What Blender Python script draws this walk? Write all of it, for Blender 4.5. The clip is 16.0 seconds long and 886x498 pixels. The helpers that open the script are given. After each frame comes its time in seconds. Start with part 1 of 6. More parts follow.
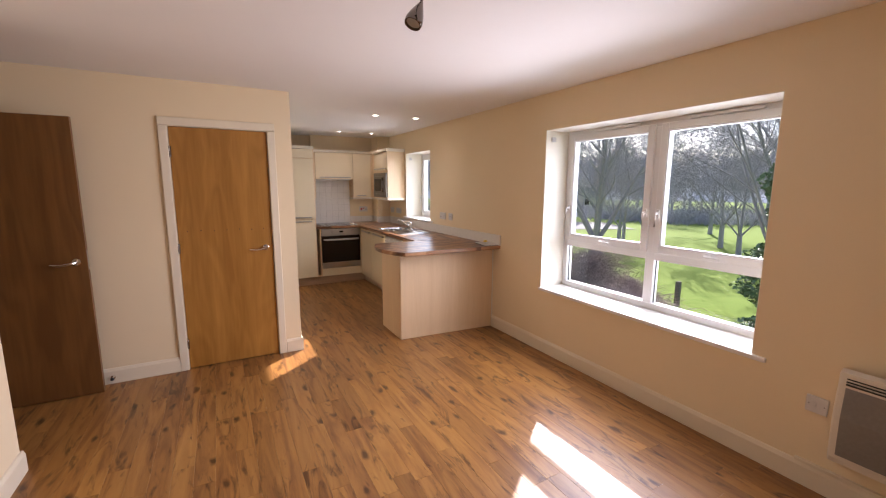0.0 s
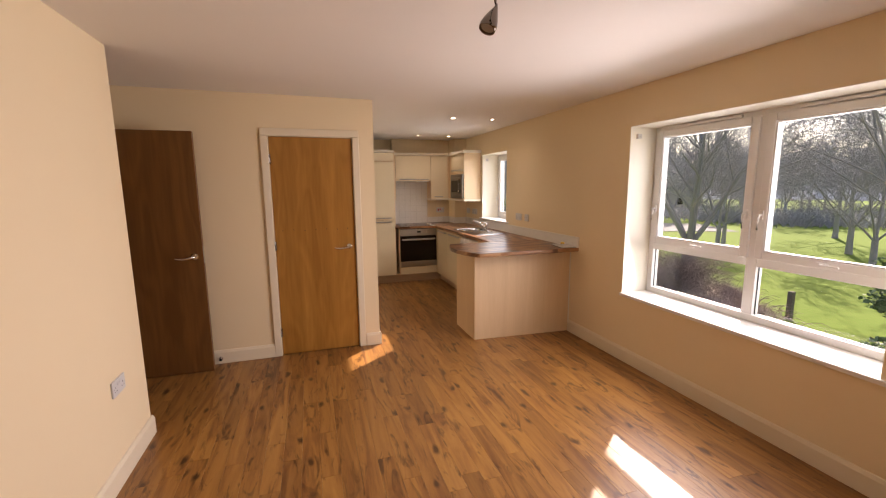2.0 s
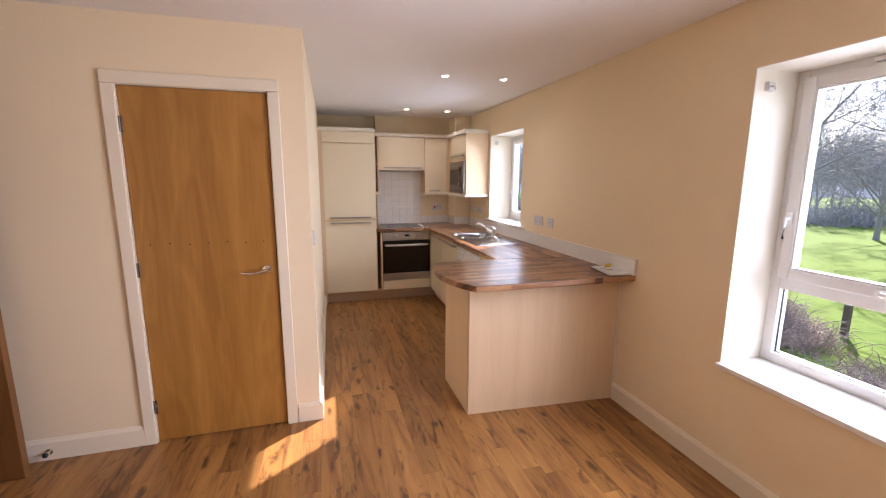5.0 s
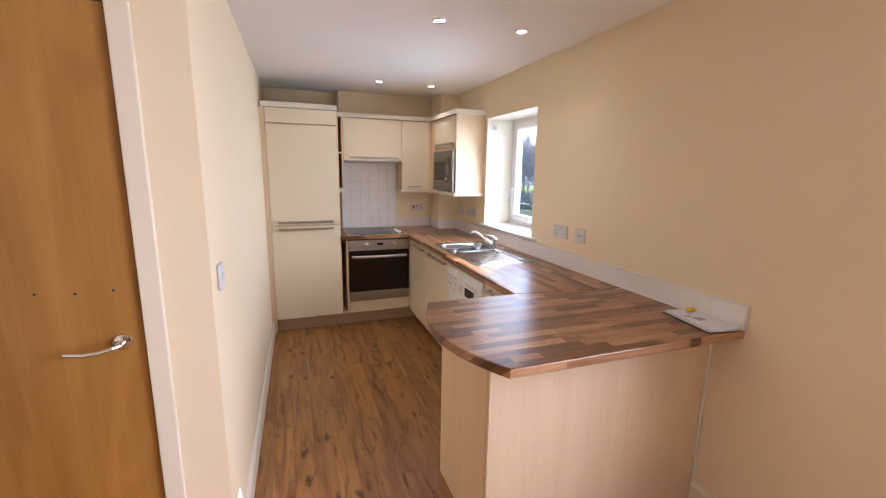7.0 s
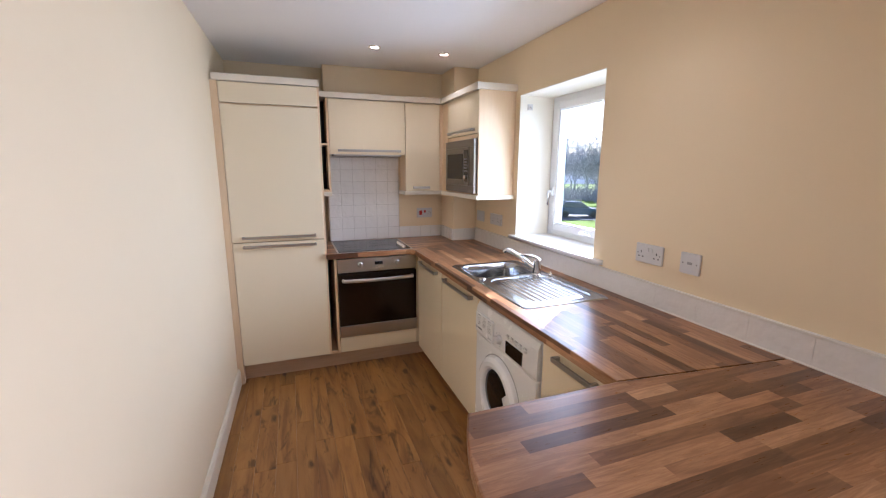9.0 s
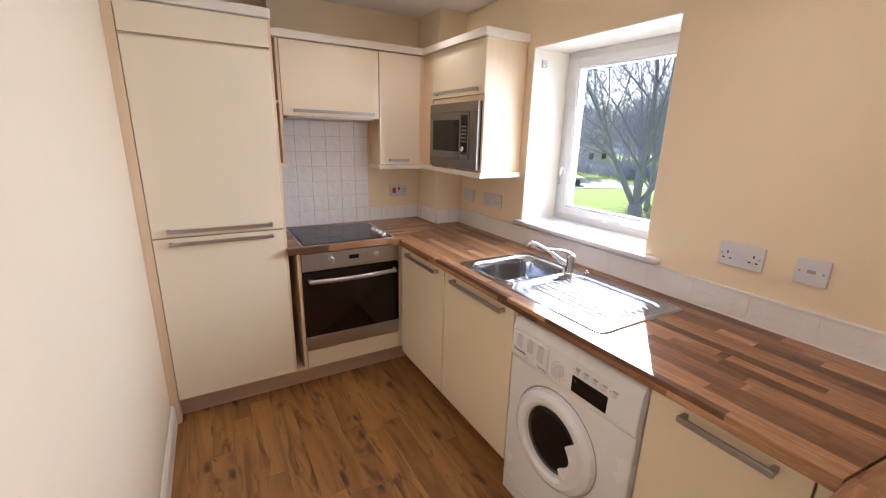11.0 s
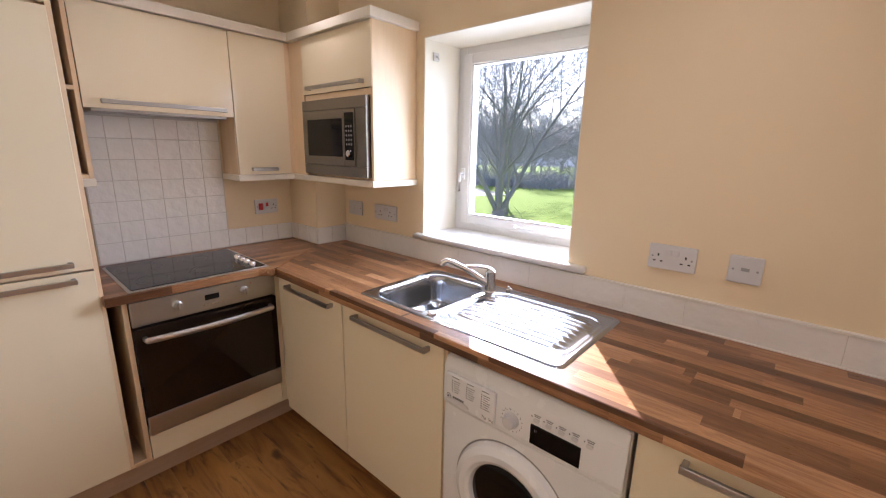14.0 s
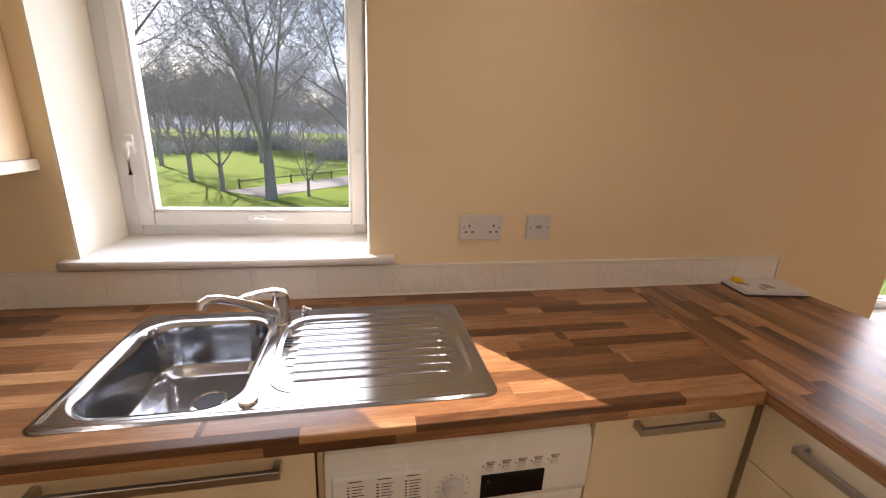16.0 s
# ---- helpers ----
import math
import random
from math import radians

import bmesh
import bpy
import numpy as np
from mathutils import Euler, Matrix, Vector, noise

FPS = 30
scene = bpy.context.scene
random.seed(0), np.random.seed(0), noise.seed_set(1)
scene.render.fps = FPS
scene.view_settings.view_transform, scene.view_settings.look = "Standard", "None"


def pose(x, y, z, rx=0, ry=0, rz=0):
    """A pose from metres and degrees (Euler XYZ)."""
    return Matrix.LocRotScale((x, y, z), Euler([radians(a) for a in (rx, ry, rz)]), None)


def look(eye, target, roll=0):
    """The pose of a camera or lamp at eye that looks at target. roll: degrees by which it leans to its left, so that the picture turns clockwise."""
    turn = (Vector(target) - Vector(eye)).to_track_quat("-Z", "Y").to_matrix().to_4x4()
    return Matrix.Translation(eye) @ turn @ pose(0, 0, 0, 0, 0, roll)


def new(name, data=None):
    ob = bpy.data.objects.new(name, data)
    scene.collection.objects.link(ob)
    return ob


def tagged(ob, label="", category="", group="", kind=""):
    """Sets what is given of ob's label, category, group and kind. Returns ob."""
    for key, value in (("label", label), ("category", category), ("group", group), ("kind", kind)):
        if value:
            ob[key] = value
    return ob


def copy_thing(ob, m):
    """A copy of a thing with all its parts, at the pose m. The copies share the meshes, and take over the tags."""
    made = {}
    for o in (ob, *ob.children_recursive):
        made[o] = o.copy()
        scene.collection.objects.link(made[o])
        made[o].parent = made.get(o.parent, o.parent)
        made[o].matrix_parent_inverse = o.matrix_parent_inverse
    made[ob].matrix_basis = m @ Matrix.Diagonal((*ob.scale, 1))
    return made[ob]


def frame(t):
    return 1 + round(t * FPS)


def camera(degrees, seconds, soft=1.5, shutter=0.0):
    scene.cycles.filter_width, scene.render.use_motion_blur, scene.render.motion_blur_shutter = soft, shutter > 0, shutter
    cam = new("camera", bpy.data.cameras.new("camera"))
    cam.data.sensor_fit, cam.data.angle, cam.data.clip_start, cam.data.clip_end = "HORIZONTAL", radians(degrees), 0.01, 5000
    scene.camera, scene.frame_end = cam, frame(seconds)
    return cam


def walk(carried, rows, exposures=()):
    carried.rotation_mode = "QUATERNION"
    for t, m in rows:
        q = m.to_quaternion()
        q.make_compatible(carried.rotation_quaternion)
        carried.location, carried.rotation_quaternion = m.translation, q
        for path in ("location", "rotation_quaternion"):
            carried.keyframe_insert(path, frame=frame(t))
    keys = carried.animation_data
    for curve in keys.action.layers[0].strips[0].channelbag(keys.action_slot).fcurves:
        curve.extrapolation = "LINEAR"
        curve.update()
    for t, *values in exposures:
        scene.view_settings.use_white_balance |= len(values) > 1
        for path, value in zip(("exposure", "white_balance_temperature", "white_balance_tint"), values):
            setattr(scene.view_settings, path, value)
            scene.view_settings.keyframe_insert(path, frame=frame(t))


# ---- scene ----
cam = camera(94.5, 16.0, soft=1.15)
PATH = [
    (0, (0.122, 0.233, 1.525), (1.072, 1.966, 1.22), 0.2),
    (0.5, (0.092, 0.224, 1.531), (0.86, 2.047, 1.237), -0.0),
    (1, (0.091, 0.203, 1.539), (0.752, 2.069, 1.252), -0.2),
    (1.5, (0.108, 0.183, 1.534), (0.728, 2.063, 1.246), -0.5),
    (2, (0.131, 0.203, 1.533), (0.74, 2.084, 1.231), -0.5),
    (2.5, (0.197, 0.339, 1.521), (0.798, 2.22, 1.203), -0.3),
    (3, (0.288, 0.575, 1.517), (0.882, 2.457, 1.192), -0.1),
    (3.5, (0.412, 0.804, 1.506), (0.99, 2.69, 1.178), -0.1),
    (4, (0.559, 1.036, 1.53), (1.112, 2.93, 1.199), -0.0),
    (4.2, (0.621, 1.136, 1.518), (1.156, 3.035, 1.192), -0.1),
    (6.5, (0.941, 2.367, 1.508), (1.587, 4.223, 1.139), 1.1),
    (7, (0.982, 2.611, 1.527), (1.665, 4.453, 1.155), 0.9),
    (7.5, (1.057, 2.849, 1.516), (1.74, 4.688, 1.127), 0.6),
    (8, (1.14, 3.076, 1.515), (1.802, 4.922, 1.12), 0.5),
    (8.5, (1.179, 3.302, 1.506), (1.838, 5.149, 1.113), 0.1),
    (9, (1.194, 3.547, 1.508), (1.872, 5.39, 1.128), 0.2),
    (9.2, (1.196, 3.619, 1.496), (1.886, 5.461, 1.131), 0.4),
    (11.3, (1.031, 4.281, 1.532), (2.03, 5.908, 0.938), 1.6),
    (11.5, (1.038, 4.292, 1.527), (2.033, 5.903, 0.881), 1.6),
    (12, (1.054, 4.297, 1.508), (2.03, 5.86, 0.731), 2.2),
    (12.5, (1.048, 4.299, 1.5), (2.029, 5.883, 0.772), 2.0),
    (13, (1.064, 4.34, 1.504), (2.106, 5.989, 1.063), 1.2),
    (13.5, (1.095, 4.434, 1.488), (2.327, 5.96, 1.097), 1.0),
    (14, (1.153, 4.609, 1.478), (2.614, 5.892, 1.013), 1.2),
    (14.5, (1.201, 4.785, 1.478), (2.877, 5.746, 0.962), 1.6),
    (15, (1.159, 5.048, 1.509), (3.01, 5.52, 0.917), 1.8),
    (15.5, (1.236, 5.224, 1.487), (3.145, 5.275, 0.893), 2.7),
    (16, (1.401, 5.309, 1.462), (3.275, 4.919, 0.883), 2.6),
]
EXPOSURES = [(0, 1.72, 6200, 27), (0.5, 1.6, 6150, 26), (1.5, 1.52, 7450, 28), (3.5, 1.69, 6250, 29), (6.5, 2.12, 5800, 25), (8.5, 2.1, 5300, 22), (12.5, 2.23, 5850, 25), (13, 1.98, 5850, 25), (14, 2.0, 5800, 26), (15, 1.97, 6100, 28), (15.5, 1.9, 6400, 28), (16, 1.53, 6750, 27)]
walk(cam, [(t, look(eye, target, roll)) for t, eye, target, roll in PATH], EXPOSURES)

# ---- light ----
SUN_X, SUN_Y, SUN_TAN = 1.0, 0.76, 0.585
sun_flat = math.hypot(SUN_X, SUN_Y)
world = bpy.data.worlds.new("world")
scene.world = world
world.use_nodes = True
wn = world.node_tree.nodes
sky = wn.new("ShaderNodeTexSky")
sky.sky_type, sky.sun_disc = "NISHITA", False
sky.sun_elevation = math.atan(SUN_TAN)
sky.sun_rotation = math.atan2(SUN_X, SUN_Y)
sky.air_density, sky.dust_density, sky.ozone_density = 1.0, 0.7, 1.5
# broken white cloud over the blue
wcoord = wn.new("ShaderNodeTexCoord")
wmap = wn.new("ShaderNodeMapping")
wmap.inputs["Scale"].default_value = (1.0, 1.0, 2.6)
cloud = wn.new("ShaderNodeTexNoise")
cloud.inputs["Scale"].default_value = 2.6
cloud.inputs["Detail"].default_value = 7
cloud.inputs["Roughness"].default_value = 0.55
cramp = wn.new("ShaderNodeMapRange")
cramp.inputs[1].default_value, cramp.inputs[2].default_value = 0.44, 0.66
wmix = wn.new("ShaderNodeMix")
wmix.data_type = "RGBA"
wmix.inputs[7].default_value = (2.7, 3.2, 4.1, 1)
wl = world.node_tree.links
wl.new(wcoord.outputs["Generated"], wmap.inputs["Vector"])
wl.new(wmap.outputs["Vector"], cloud.inputs["Vector"])
wl.new(cloud.outputs["Fac"], cramp.inputs[0])
wl.new(cramp.outputs[0], wmix.inputs[0])
wl.new(sky.outputs["Color"], wmix.inputs[6])
wl.new(wmix.outputs[2], wn["Background"].inputs["Color"])
wn["Background"].inputs["Strength"].default_value = 0.085
sun = new("sun", bpy.data.lights.new("sun", "SUN"))
sun.data.energy, sun.data.angle, sun.data.color = 5.0, radians(0.6), (1.0, 0.93, 0.82)
sun.matrix_world = look((20, 15, 15), (20 - SUN_X, 15 - SUN_Y, 15 - SUN_TAN * sun_flat))

# skylight at the two windows
for lamp_name, lx, ly, lz, lw, lh, watts in (("skylight_large_window", 3.42, 2.175, 1.51, 2.0, 1.7, 18.0), ("skylight_large_opening", 2.70, 2.175, 1.32, 1.66, 1.30, 12.0),
                                             ("skylight_kitchen_window", 3.42, 5.69, 1.73, 1.1, 1.2, 7.6), ("skylight_kitchen_opening", 2.70, 5.69, 1.53, 0.76, 0.88, 1.9)):
    la = new(lamp_name, bpy.data.lights.new(lamp_name, "AREA"))
    la.data.shape, la.data.size, la.data.size_y, la.data.energy = "RECTANGLE", lw, lh, watts
    la.data.color = (0.80, 0.91, 1.0) if ly > 5 else (0.90, 0.95, 1.0)
    la.data.spread = radians(150)
    la.matrix_world = look((lx, ly, lz), (lx - 1.0, ly, lz - 0.27))

# the four lit downlights of the kitchen
for dx, dy in ((1.766, 4.842), (2.257, 4.820), (1.778, 6.482), (2.275, 6.482)):
    sl_ = new("downlight_beam", bpy.data.lights.new("downlight_beam", "SPOT"))
    sl_.data.energy, sl_.data.color, sl_.data.shadow_soft_size = 1.6, (1.0, 0.93, 0.83), 0.026
    sl_.data.spot_size, sl_.data.spot_blend = radians(125), 0.9
    sl_.matrix_world = look((dx, dy, 2.305), (dx, dy + 0.001, 0))

# ---- materials ----


def material(name, color, rough=0.5, metal=0.0, spec=0.5, coat=0.0):
    m = bpy.data.materials.new(name)
    m.use_nodes = True
    b = m.node_tree.nodes["Principled BSDF"]
    b.inputs["Base Color"].default_value = (*color, 1)
    b.inputs["Roughness"].default_value = rough
    b.inputs["Metallic"].default_value = metal
    b.inputs["Specular IOR Level"].default_value = spec
    b.inputs["Coat Weight"].default_value = coat
    return m


class Nodes:
    """Short hand for the nodes of one material."""

    def __init__(self, m):
        self.m, self.t = m, m.node_tree
        self.bsdf = self.t.nodes["Principled BSDF"]

    def add(self, kind, **inputs):
        n = self.t.nodes.new("ShaderNode" + kind)
        for k, v in inputs.items():
            self.put(n, k.replace("_", " "), v)
        return n

    def put(self, n, key, v):
        s = n.inputs[int(key[1:]) if key[0] == "i" and key[1:].isdigit() else key]
        if isinstance(v, bpy.types.NodeSocket):
            self.t.links.new(v, s)
        else:
            s.default_value = v

    def pos(self, scale=(1, 1, 1), offset=None):
        g = self.add("NewGeometry")
        mp = self.add("Mapping")
        mp.inputs["Scale"].default_value = scale
        self.t.links.new(g.outputs["Position"], mp.inputs["Vector"])
        if offset is not None:
            self.t.links.new(offset, mp.inputs["Location"])
        return mp.outputs["Vector"]

    def noise(self, vec, scale, detail=4, rough=0.5, distort=0.0):
        n = self.add("TexNoise", Vector=vec, Scale=scale, Detail=detail, Roughness=rough, Distortion=distort)
        return n.outputs["Fac"]

    def ramp(self, fac, stops):
        r = self.add("ValToRGB", Fac=fac)
        e = r.color_ramp.elements
        while len(e) < len(stops):
            e.new(0.5)
        for el, (p, c) in zip(e, stops):
            el.position, el.color = p, (*c, 1)
        return r.outputs["Color"]

    def math(self, op, a, b=0.0):
        n = self.add("Math")
        n.operation = op
        self.put(n, "i0", a)
        self.put(n, "i1", b)
        return n.outputs[0]

    def mix(self, fac, a, b, mode="MIX"):
        n = self.add("Mix")
        n.data_type, n.blend_type = "RGBA", mode
        for i, v in ((0, fac), (6, a), (7, b)):
            if not isinstance(v, bpy.types.NodeSocket) and i > 0:
                v = (*v, 1)
            self.put(n, "i%d" % i, v)
        return n.outputs[2]

    def color(self, c):
        self.t.links.new(c, self.bsdf.inputs["Base Color"])

    def rough(self, fac, lo, hi):
        r = self.add("MapRange")
        self.put(r, "i0", fac)
        r.inputs[3].default_value, r.inputs[4].default_value = lo, hi
        self.t.links.new(r.outputs[0], self.bsdf.inputs["Roughness"])

    def bump(self, h, strength=0.2, dist=0.002):
        b = self.add("Bump", Height=h, Strength=strength, Distance=dist)
        self.t.links.new(b.outputs["Normal"], self.bsdf.inputs["Normal"])


def paint(name, color, rough, dirt=0.05, grain=180, strength=0.12, big=1.3, depth=0.001):
    """Rolled paint: faint roller grain, slight blotches of tone."""
    m = material(name, color, rough)
    n = Nodes(m)
    p = n.pos()
    blot = n.noise(p, big, 3)
    fine = n.noise(p, 9, 5)
    dark = tuple(c * (1 - dirt * 2) for c in color)
    c = n.mix(n.math("MULTIPLY", blot, 0.5), color, dark)
    c = n.mix(n.math("MULTIPLY", fine, dirt * 2), c, dark)
    n.color(c)
    n.bump(n.noise(p, grain, 2), strength, depth)
    n.rough(fine, max(rough - 0.06, 0.03), rough + 0.08 if rough > 0.15 else rough)
    return m


def wood(name, light, dark, rough, axis="z", scale=1.0, contrast=1.0, coat=0.0, flame=0.0, rnd=False):
    """Veneer or printed wood grain, running along one axis."""
    m = material(name, light, rough, coat=coat)
    n = Nodes(m)
    off = None
    if rnd:
        info = n.add("ObjectInfo")
        comb = n.add("CombineXYZ", X=n.math("MULTIPLY", info.outputs["Random"], 37.0), Y=n.math("MULTIPLY", info.outputs["Random"], 91.0), Z=0.0)
        off = comb.outputs[0]
    st = {"x": (0.06, 1, 1), "y": (1, 0.06, 1), "z": (1, 1, 0.06)}[axis]
    p = n.pos(tuple(s * scale for s in st), off)
    broad = n.noise(p, 7, 4, 0.5, 1.2)
    fibre = n.noise(p, 110, 4, 0.6)
    f = n.math("ADD", n.math("MULTIPLY", broad, 0.75 * contrast), n.math("MULTIPLY", fibre, 0.45))
    if flame:
        # cathedral figure: broad leaves of veneer side by side
        wide = n.noise(n.pos((3.2, 3.2, 0.55)), 1.6, 2, 0.4, 0.5)
        band = n.math("SINE", n.math("MULTIPLY", wide, 42.0))
        f = n.math("ADD", f, n.math("MULTIPLY", band, 0.055 * flame))
        f = n.math("ADD", f, n.math("MULTIPLY", n.math("SUBTRACT", wide, 0.5), 0.35 * flame))
    mid = tuple((a + b) / 2 for a, b in zip(light, dark))
    n.color(n.ramp(f, [(0.30, light), (0.55, mid), (0.80, dark)]))
    n.rough(fibre, rough - 0.05, rough + 0.1)
    n.bump(fibre, 0.06, 0.0006)
    return m


def floor_wood(name):
    """Laminate strips with streaks, knots and a tone of their own."""
    m = material(name, (0.3, 0.15, 0.06), 0.32)
    n = Nodes(m)
    info = n.add("ObjectInfo")
    isl = n.add("NewGeometry")
    r = n.math("FRACT", n.math("ADD", info.outputs["Random"], isl.outputs["Random Per Island"]))
    off = n.add("CombineXYZ", X=n.math("MULTIPLY", r, 53.0), Y=n.math("MULTIPLY", r, 117.0), Z=0.0).outputs[0]
    p = n.pos((1, 0.11, 1), off)
    streak = n.noise(p, 11, 5, 0.5, 1.8)
    fibre = n.noise(p, 160, 3, 0.6)
    base = n.ramp(n.math("ADD", n.math("MULTIPLY", streak, 0.85), n.math("MULTIPLY", fibre, 0.15)),
                  [(0.25, (0.43, 0.224, 0.067)), (0.48, (0.345, 0.167, 0.047)), (0.62, (0.245, 0.108, 0.034)), (0.78, (0.15, 0.062, 0.021))])
    # dark smoky smears along the grain
    smear = n.noise(n.pos((1, 0.24, 1), off), 11, 5, 0.62, 1.6)
    sm = n.add("MapRange")
    n.put(sm, "i0", smear)
    sm.inputs[1].default_value, sm.inputs[2].default_value, sm.inputs[3].default_value, sm.inputs[4].default_value = 0.55, 0.67, 0.0, 0.82
    base = n.mix(sm.outputs[0], base, (0.075, 0.031, 0.013))
    tone = n.ramp(r, [(0.0, (0.72, 0.68, 0.64)), (0.35, (0.95, 0.92, 0.9)), (0.65, (1.1, 1.08, 1.0)), (1.0, (0.85, 0.8, 0.78))])
    c = n.mix(1.0, base, tone, "MULTIPLY")
    # knots
    pk = n.pos((1, 0.42, 1), off)
    warp = n.mix(0.06, pk, n.add("TexNoise", Vector=pk, Scale=14.0, Detail=2.0).outputs["Color"], "ADD")
    vor = n.add("TexVoronoi", Vector=warp, Scale=7.5)
    vor.voronoi_dimensions = "2D"
    k = n.add("MapRange")
    n.put(k, "i0", vor.outputs["Distance"])
    k.inputs[1].default_value, k.inputs[2].default_value, k.inputs[3].default_value, k.inputs[4].default_value = 0.06, 0.17, 1.0, 0.0
    pick = n.math("GREATER_THAN", n.add("SeparateColor", Color=vor.outputs["Color"]).outputs[0], 0.72)
    kn = n.math("MULTIPLY", n.math("MULTIPLY", k.outputs[0], pick), 0.85)
    c = n.mix(kn, c, (0.05, 0.02, 0.009))
    n.color(c)
    n.rough(streak, 0.26, 0.42)
    n.bump(fibre, 0.05, 0.0006)
    return m


def staves(name, along):
    """Laminate worktop printed as a block of walnut staves."""
    m = material(name, (0.25, 0.13, 0.07), 0.3, spec=0.4)
    n = Nodes(m)
    g = n.add("NewGeometry")
    s = n.add("SeparateXYZ", Vector=g.outputs["Position"])
    u, v = (s.outputs[0], s.outputs[1]) if along == "x" else (s.outputs[1], s.outputs[0])
    v = n.math("ADD", v, n.math("MULTIPLY", s.outputs[2], 1.0))
    row = n.math("FLOOR", n.math("DIVIDE", v, 0.042))
    wr = n.add("TexWhiteNoise")
    wr.noise_dimensions = "1D"
    n.put(wr, "W", n.math("ADD", row, 0.37))
    uu = n.math("DIVIDE", n.math("ADD", u, n.math("MULTIPLY", wr.outputs["Value"], 3.0)), 0.62)
    col = n.math("FLOOR", uu)
    # a second cut splits some staves short
    wc = n.add("TexWhiteNoise")
    wc.noise_dimensions = "2D"
    cv = n.add("CombineXYZ", X=col, Y=row, Z=0.0)
    n.put(wc, "Vector", cv.outputs[0])
    cut = n.math("GREATER_THAN", n.math("FRACT", uu), n.math("ADD", n.math("MULTIPLY", wc.outputs["Value"], 0.6), 0.4))
    w2 = n.add("TexWhiteNoise")
    w2.noise_dimensions = "3D"
    cv2 = n.add("CombineXYZ", X=col, Y=row, Z=cut)
    n.put(w2, "Vector", cv2.outputs[0])
    st = (0.09, 1, 1) if along == "x" else (1, 0.09, 1)
    off = n.add("CombineXYZ", X=n.math("MULTIPLY", w2.outputs["Value"], 40.0), Y=n.math("MULTIPLY", w2.outputs["Value"], 77.0), Z=0.0)
    p = n.pos(st, off.outputs[0])
    gr = n.noise(p, 42, 6, 0.65, 1.4)
    fine = n.noise(p, 200, 3, 0.6)
    tone = n.ramp(w2.outputs["Value"], [(0.0, (0.135, 0.060, 0.026)), (0.25, (0.225, 0.106, 0.046)), (0.55, (0.36, 0.176, 0.076)), (0.8, (0.48, 0.25, 0.112)), (1.0, (0.58, 0.33, 0.16))])
    dark = n.mix(1.0, tone, (0.60, 0.54, 0.50), "MULTIPLY")
    f = n.math("ADD", n.math("MULTIPLY", gr, 1.3), n.math("MULTIPLY", fine, 0.4))
    c = n.mix(n.math("MULTIPLY", n.math("SUBTRACT", f, 0.6), 2.8), tone, dark)
    n.color(c)
    n.rough(fine, 0.24, 0.34)
    n.bump(fine, 0.05, 0.0005)
    return m


def brushed(name, color, rough, axis="y", amount=0.04):
    m = material(name, color, rough, 1.0)
    n = Nodes(m)
    st = {"x": (0.02, 1, 1), "y": (1, 0.02, 1), "z": (1, 1, 0.02)}[axis]
    f = n.noise(n.pos(st), 420, 3, 0.6)
    n.rough(f, rough - amount, rough + amount)
    big = n.noise(n.pos(), 6, 3)
    n.color(n.mix(n.math("MULTIPLY", big, 0.3), color, tuple(c * 0.88 for c in color)))
    return m


def glass(name, tint=(0.96, 0.98, 0.97)):
    """Thin window glass: clear, with a Fresnel gloss."""
    m = bpy.data.materials.new(name)
    m.use_nodes = True
    t = m.node_tree
    t.nodes.clear()
    out = t.nodes.new("ShaderNodeOutputMaterial")
    tr = t.nodes.new("ShaderNodeBsdfTransparent")
    tr.inputs["Color"].default_value = (*tint, 1)
    gl = t.nodes.new("ShaderNodeBsdfGlossy")
    gl.inputs["Roughness"].default_value = 0.01
    lw = t.nodes.new("ShaderNodeLayerWeight")
    pw = t.nodes.new("ShaderNodeMath")
    pw.operation = "POWER"
    pw.inputs[1].default_value = 5.0
    fr = t.nodes.new("ShaderNodeMapRange")
    fr.inputs[3].default_value, fr.inputs[4].default_value = 0.02, 0.45
    t.links.new(lw.outputs["Facing"], pw.inputs[0])
    t.links.new(pw.outputs[0], fr.inputs[0])
    mx = t.nodes.new("ShaderNodeMixShader")
    t.links.new(fr.outputs[0], mx.inputs[0])
    t.links.new(tr.outputs[0], mx.inputs[1])
    t.links.new(gl.outputs[0], mx.inputs[2])
    t.links.new(mx.outputs[0], out.inputs["Surface"])
    return m


def glow(name, color, strength):
    m = material(name, color, 0.4)
    b = m.node_tree.nodes["Principled BSDF"]
    b.inputs["Emission Color"].default_value = (*color, 1)
    b.inputs["Emission Strength"].default_value = strength
    return m


def mottled(name, a, b, scale, rough=0.9, stretch=(1, 1, 1), bump=0.0, spec=0.5):
    m = material(name, a, rough, spec=spec)
    n = Nodes(m)
    p = n.pos(stretch)
    f = n.noise(p, scale, 6, 0.6)
    g = n.noise(p, scale * 0.13, 3)
    n.color(n.mix(n.math("MULTIPLY", n.math("ADD", f, g), 0.6), a, b))
    if bump:
        n.bump(f, 0.5, bump)
    return m


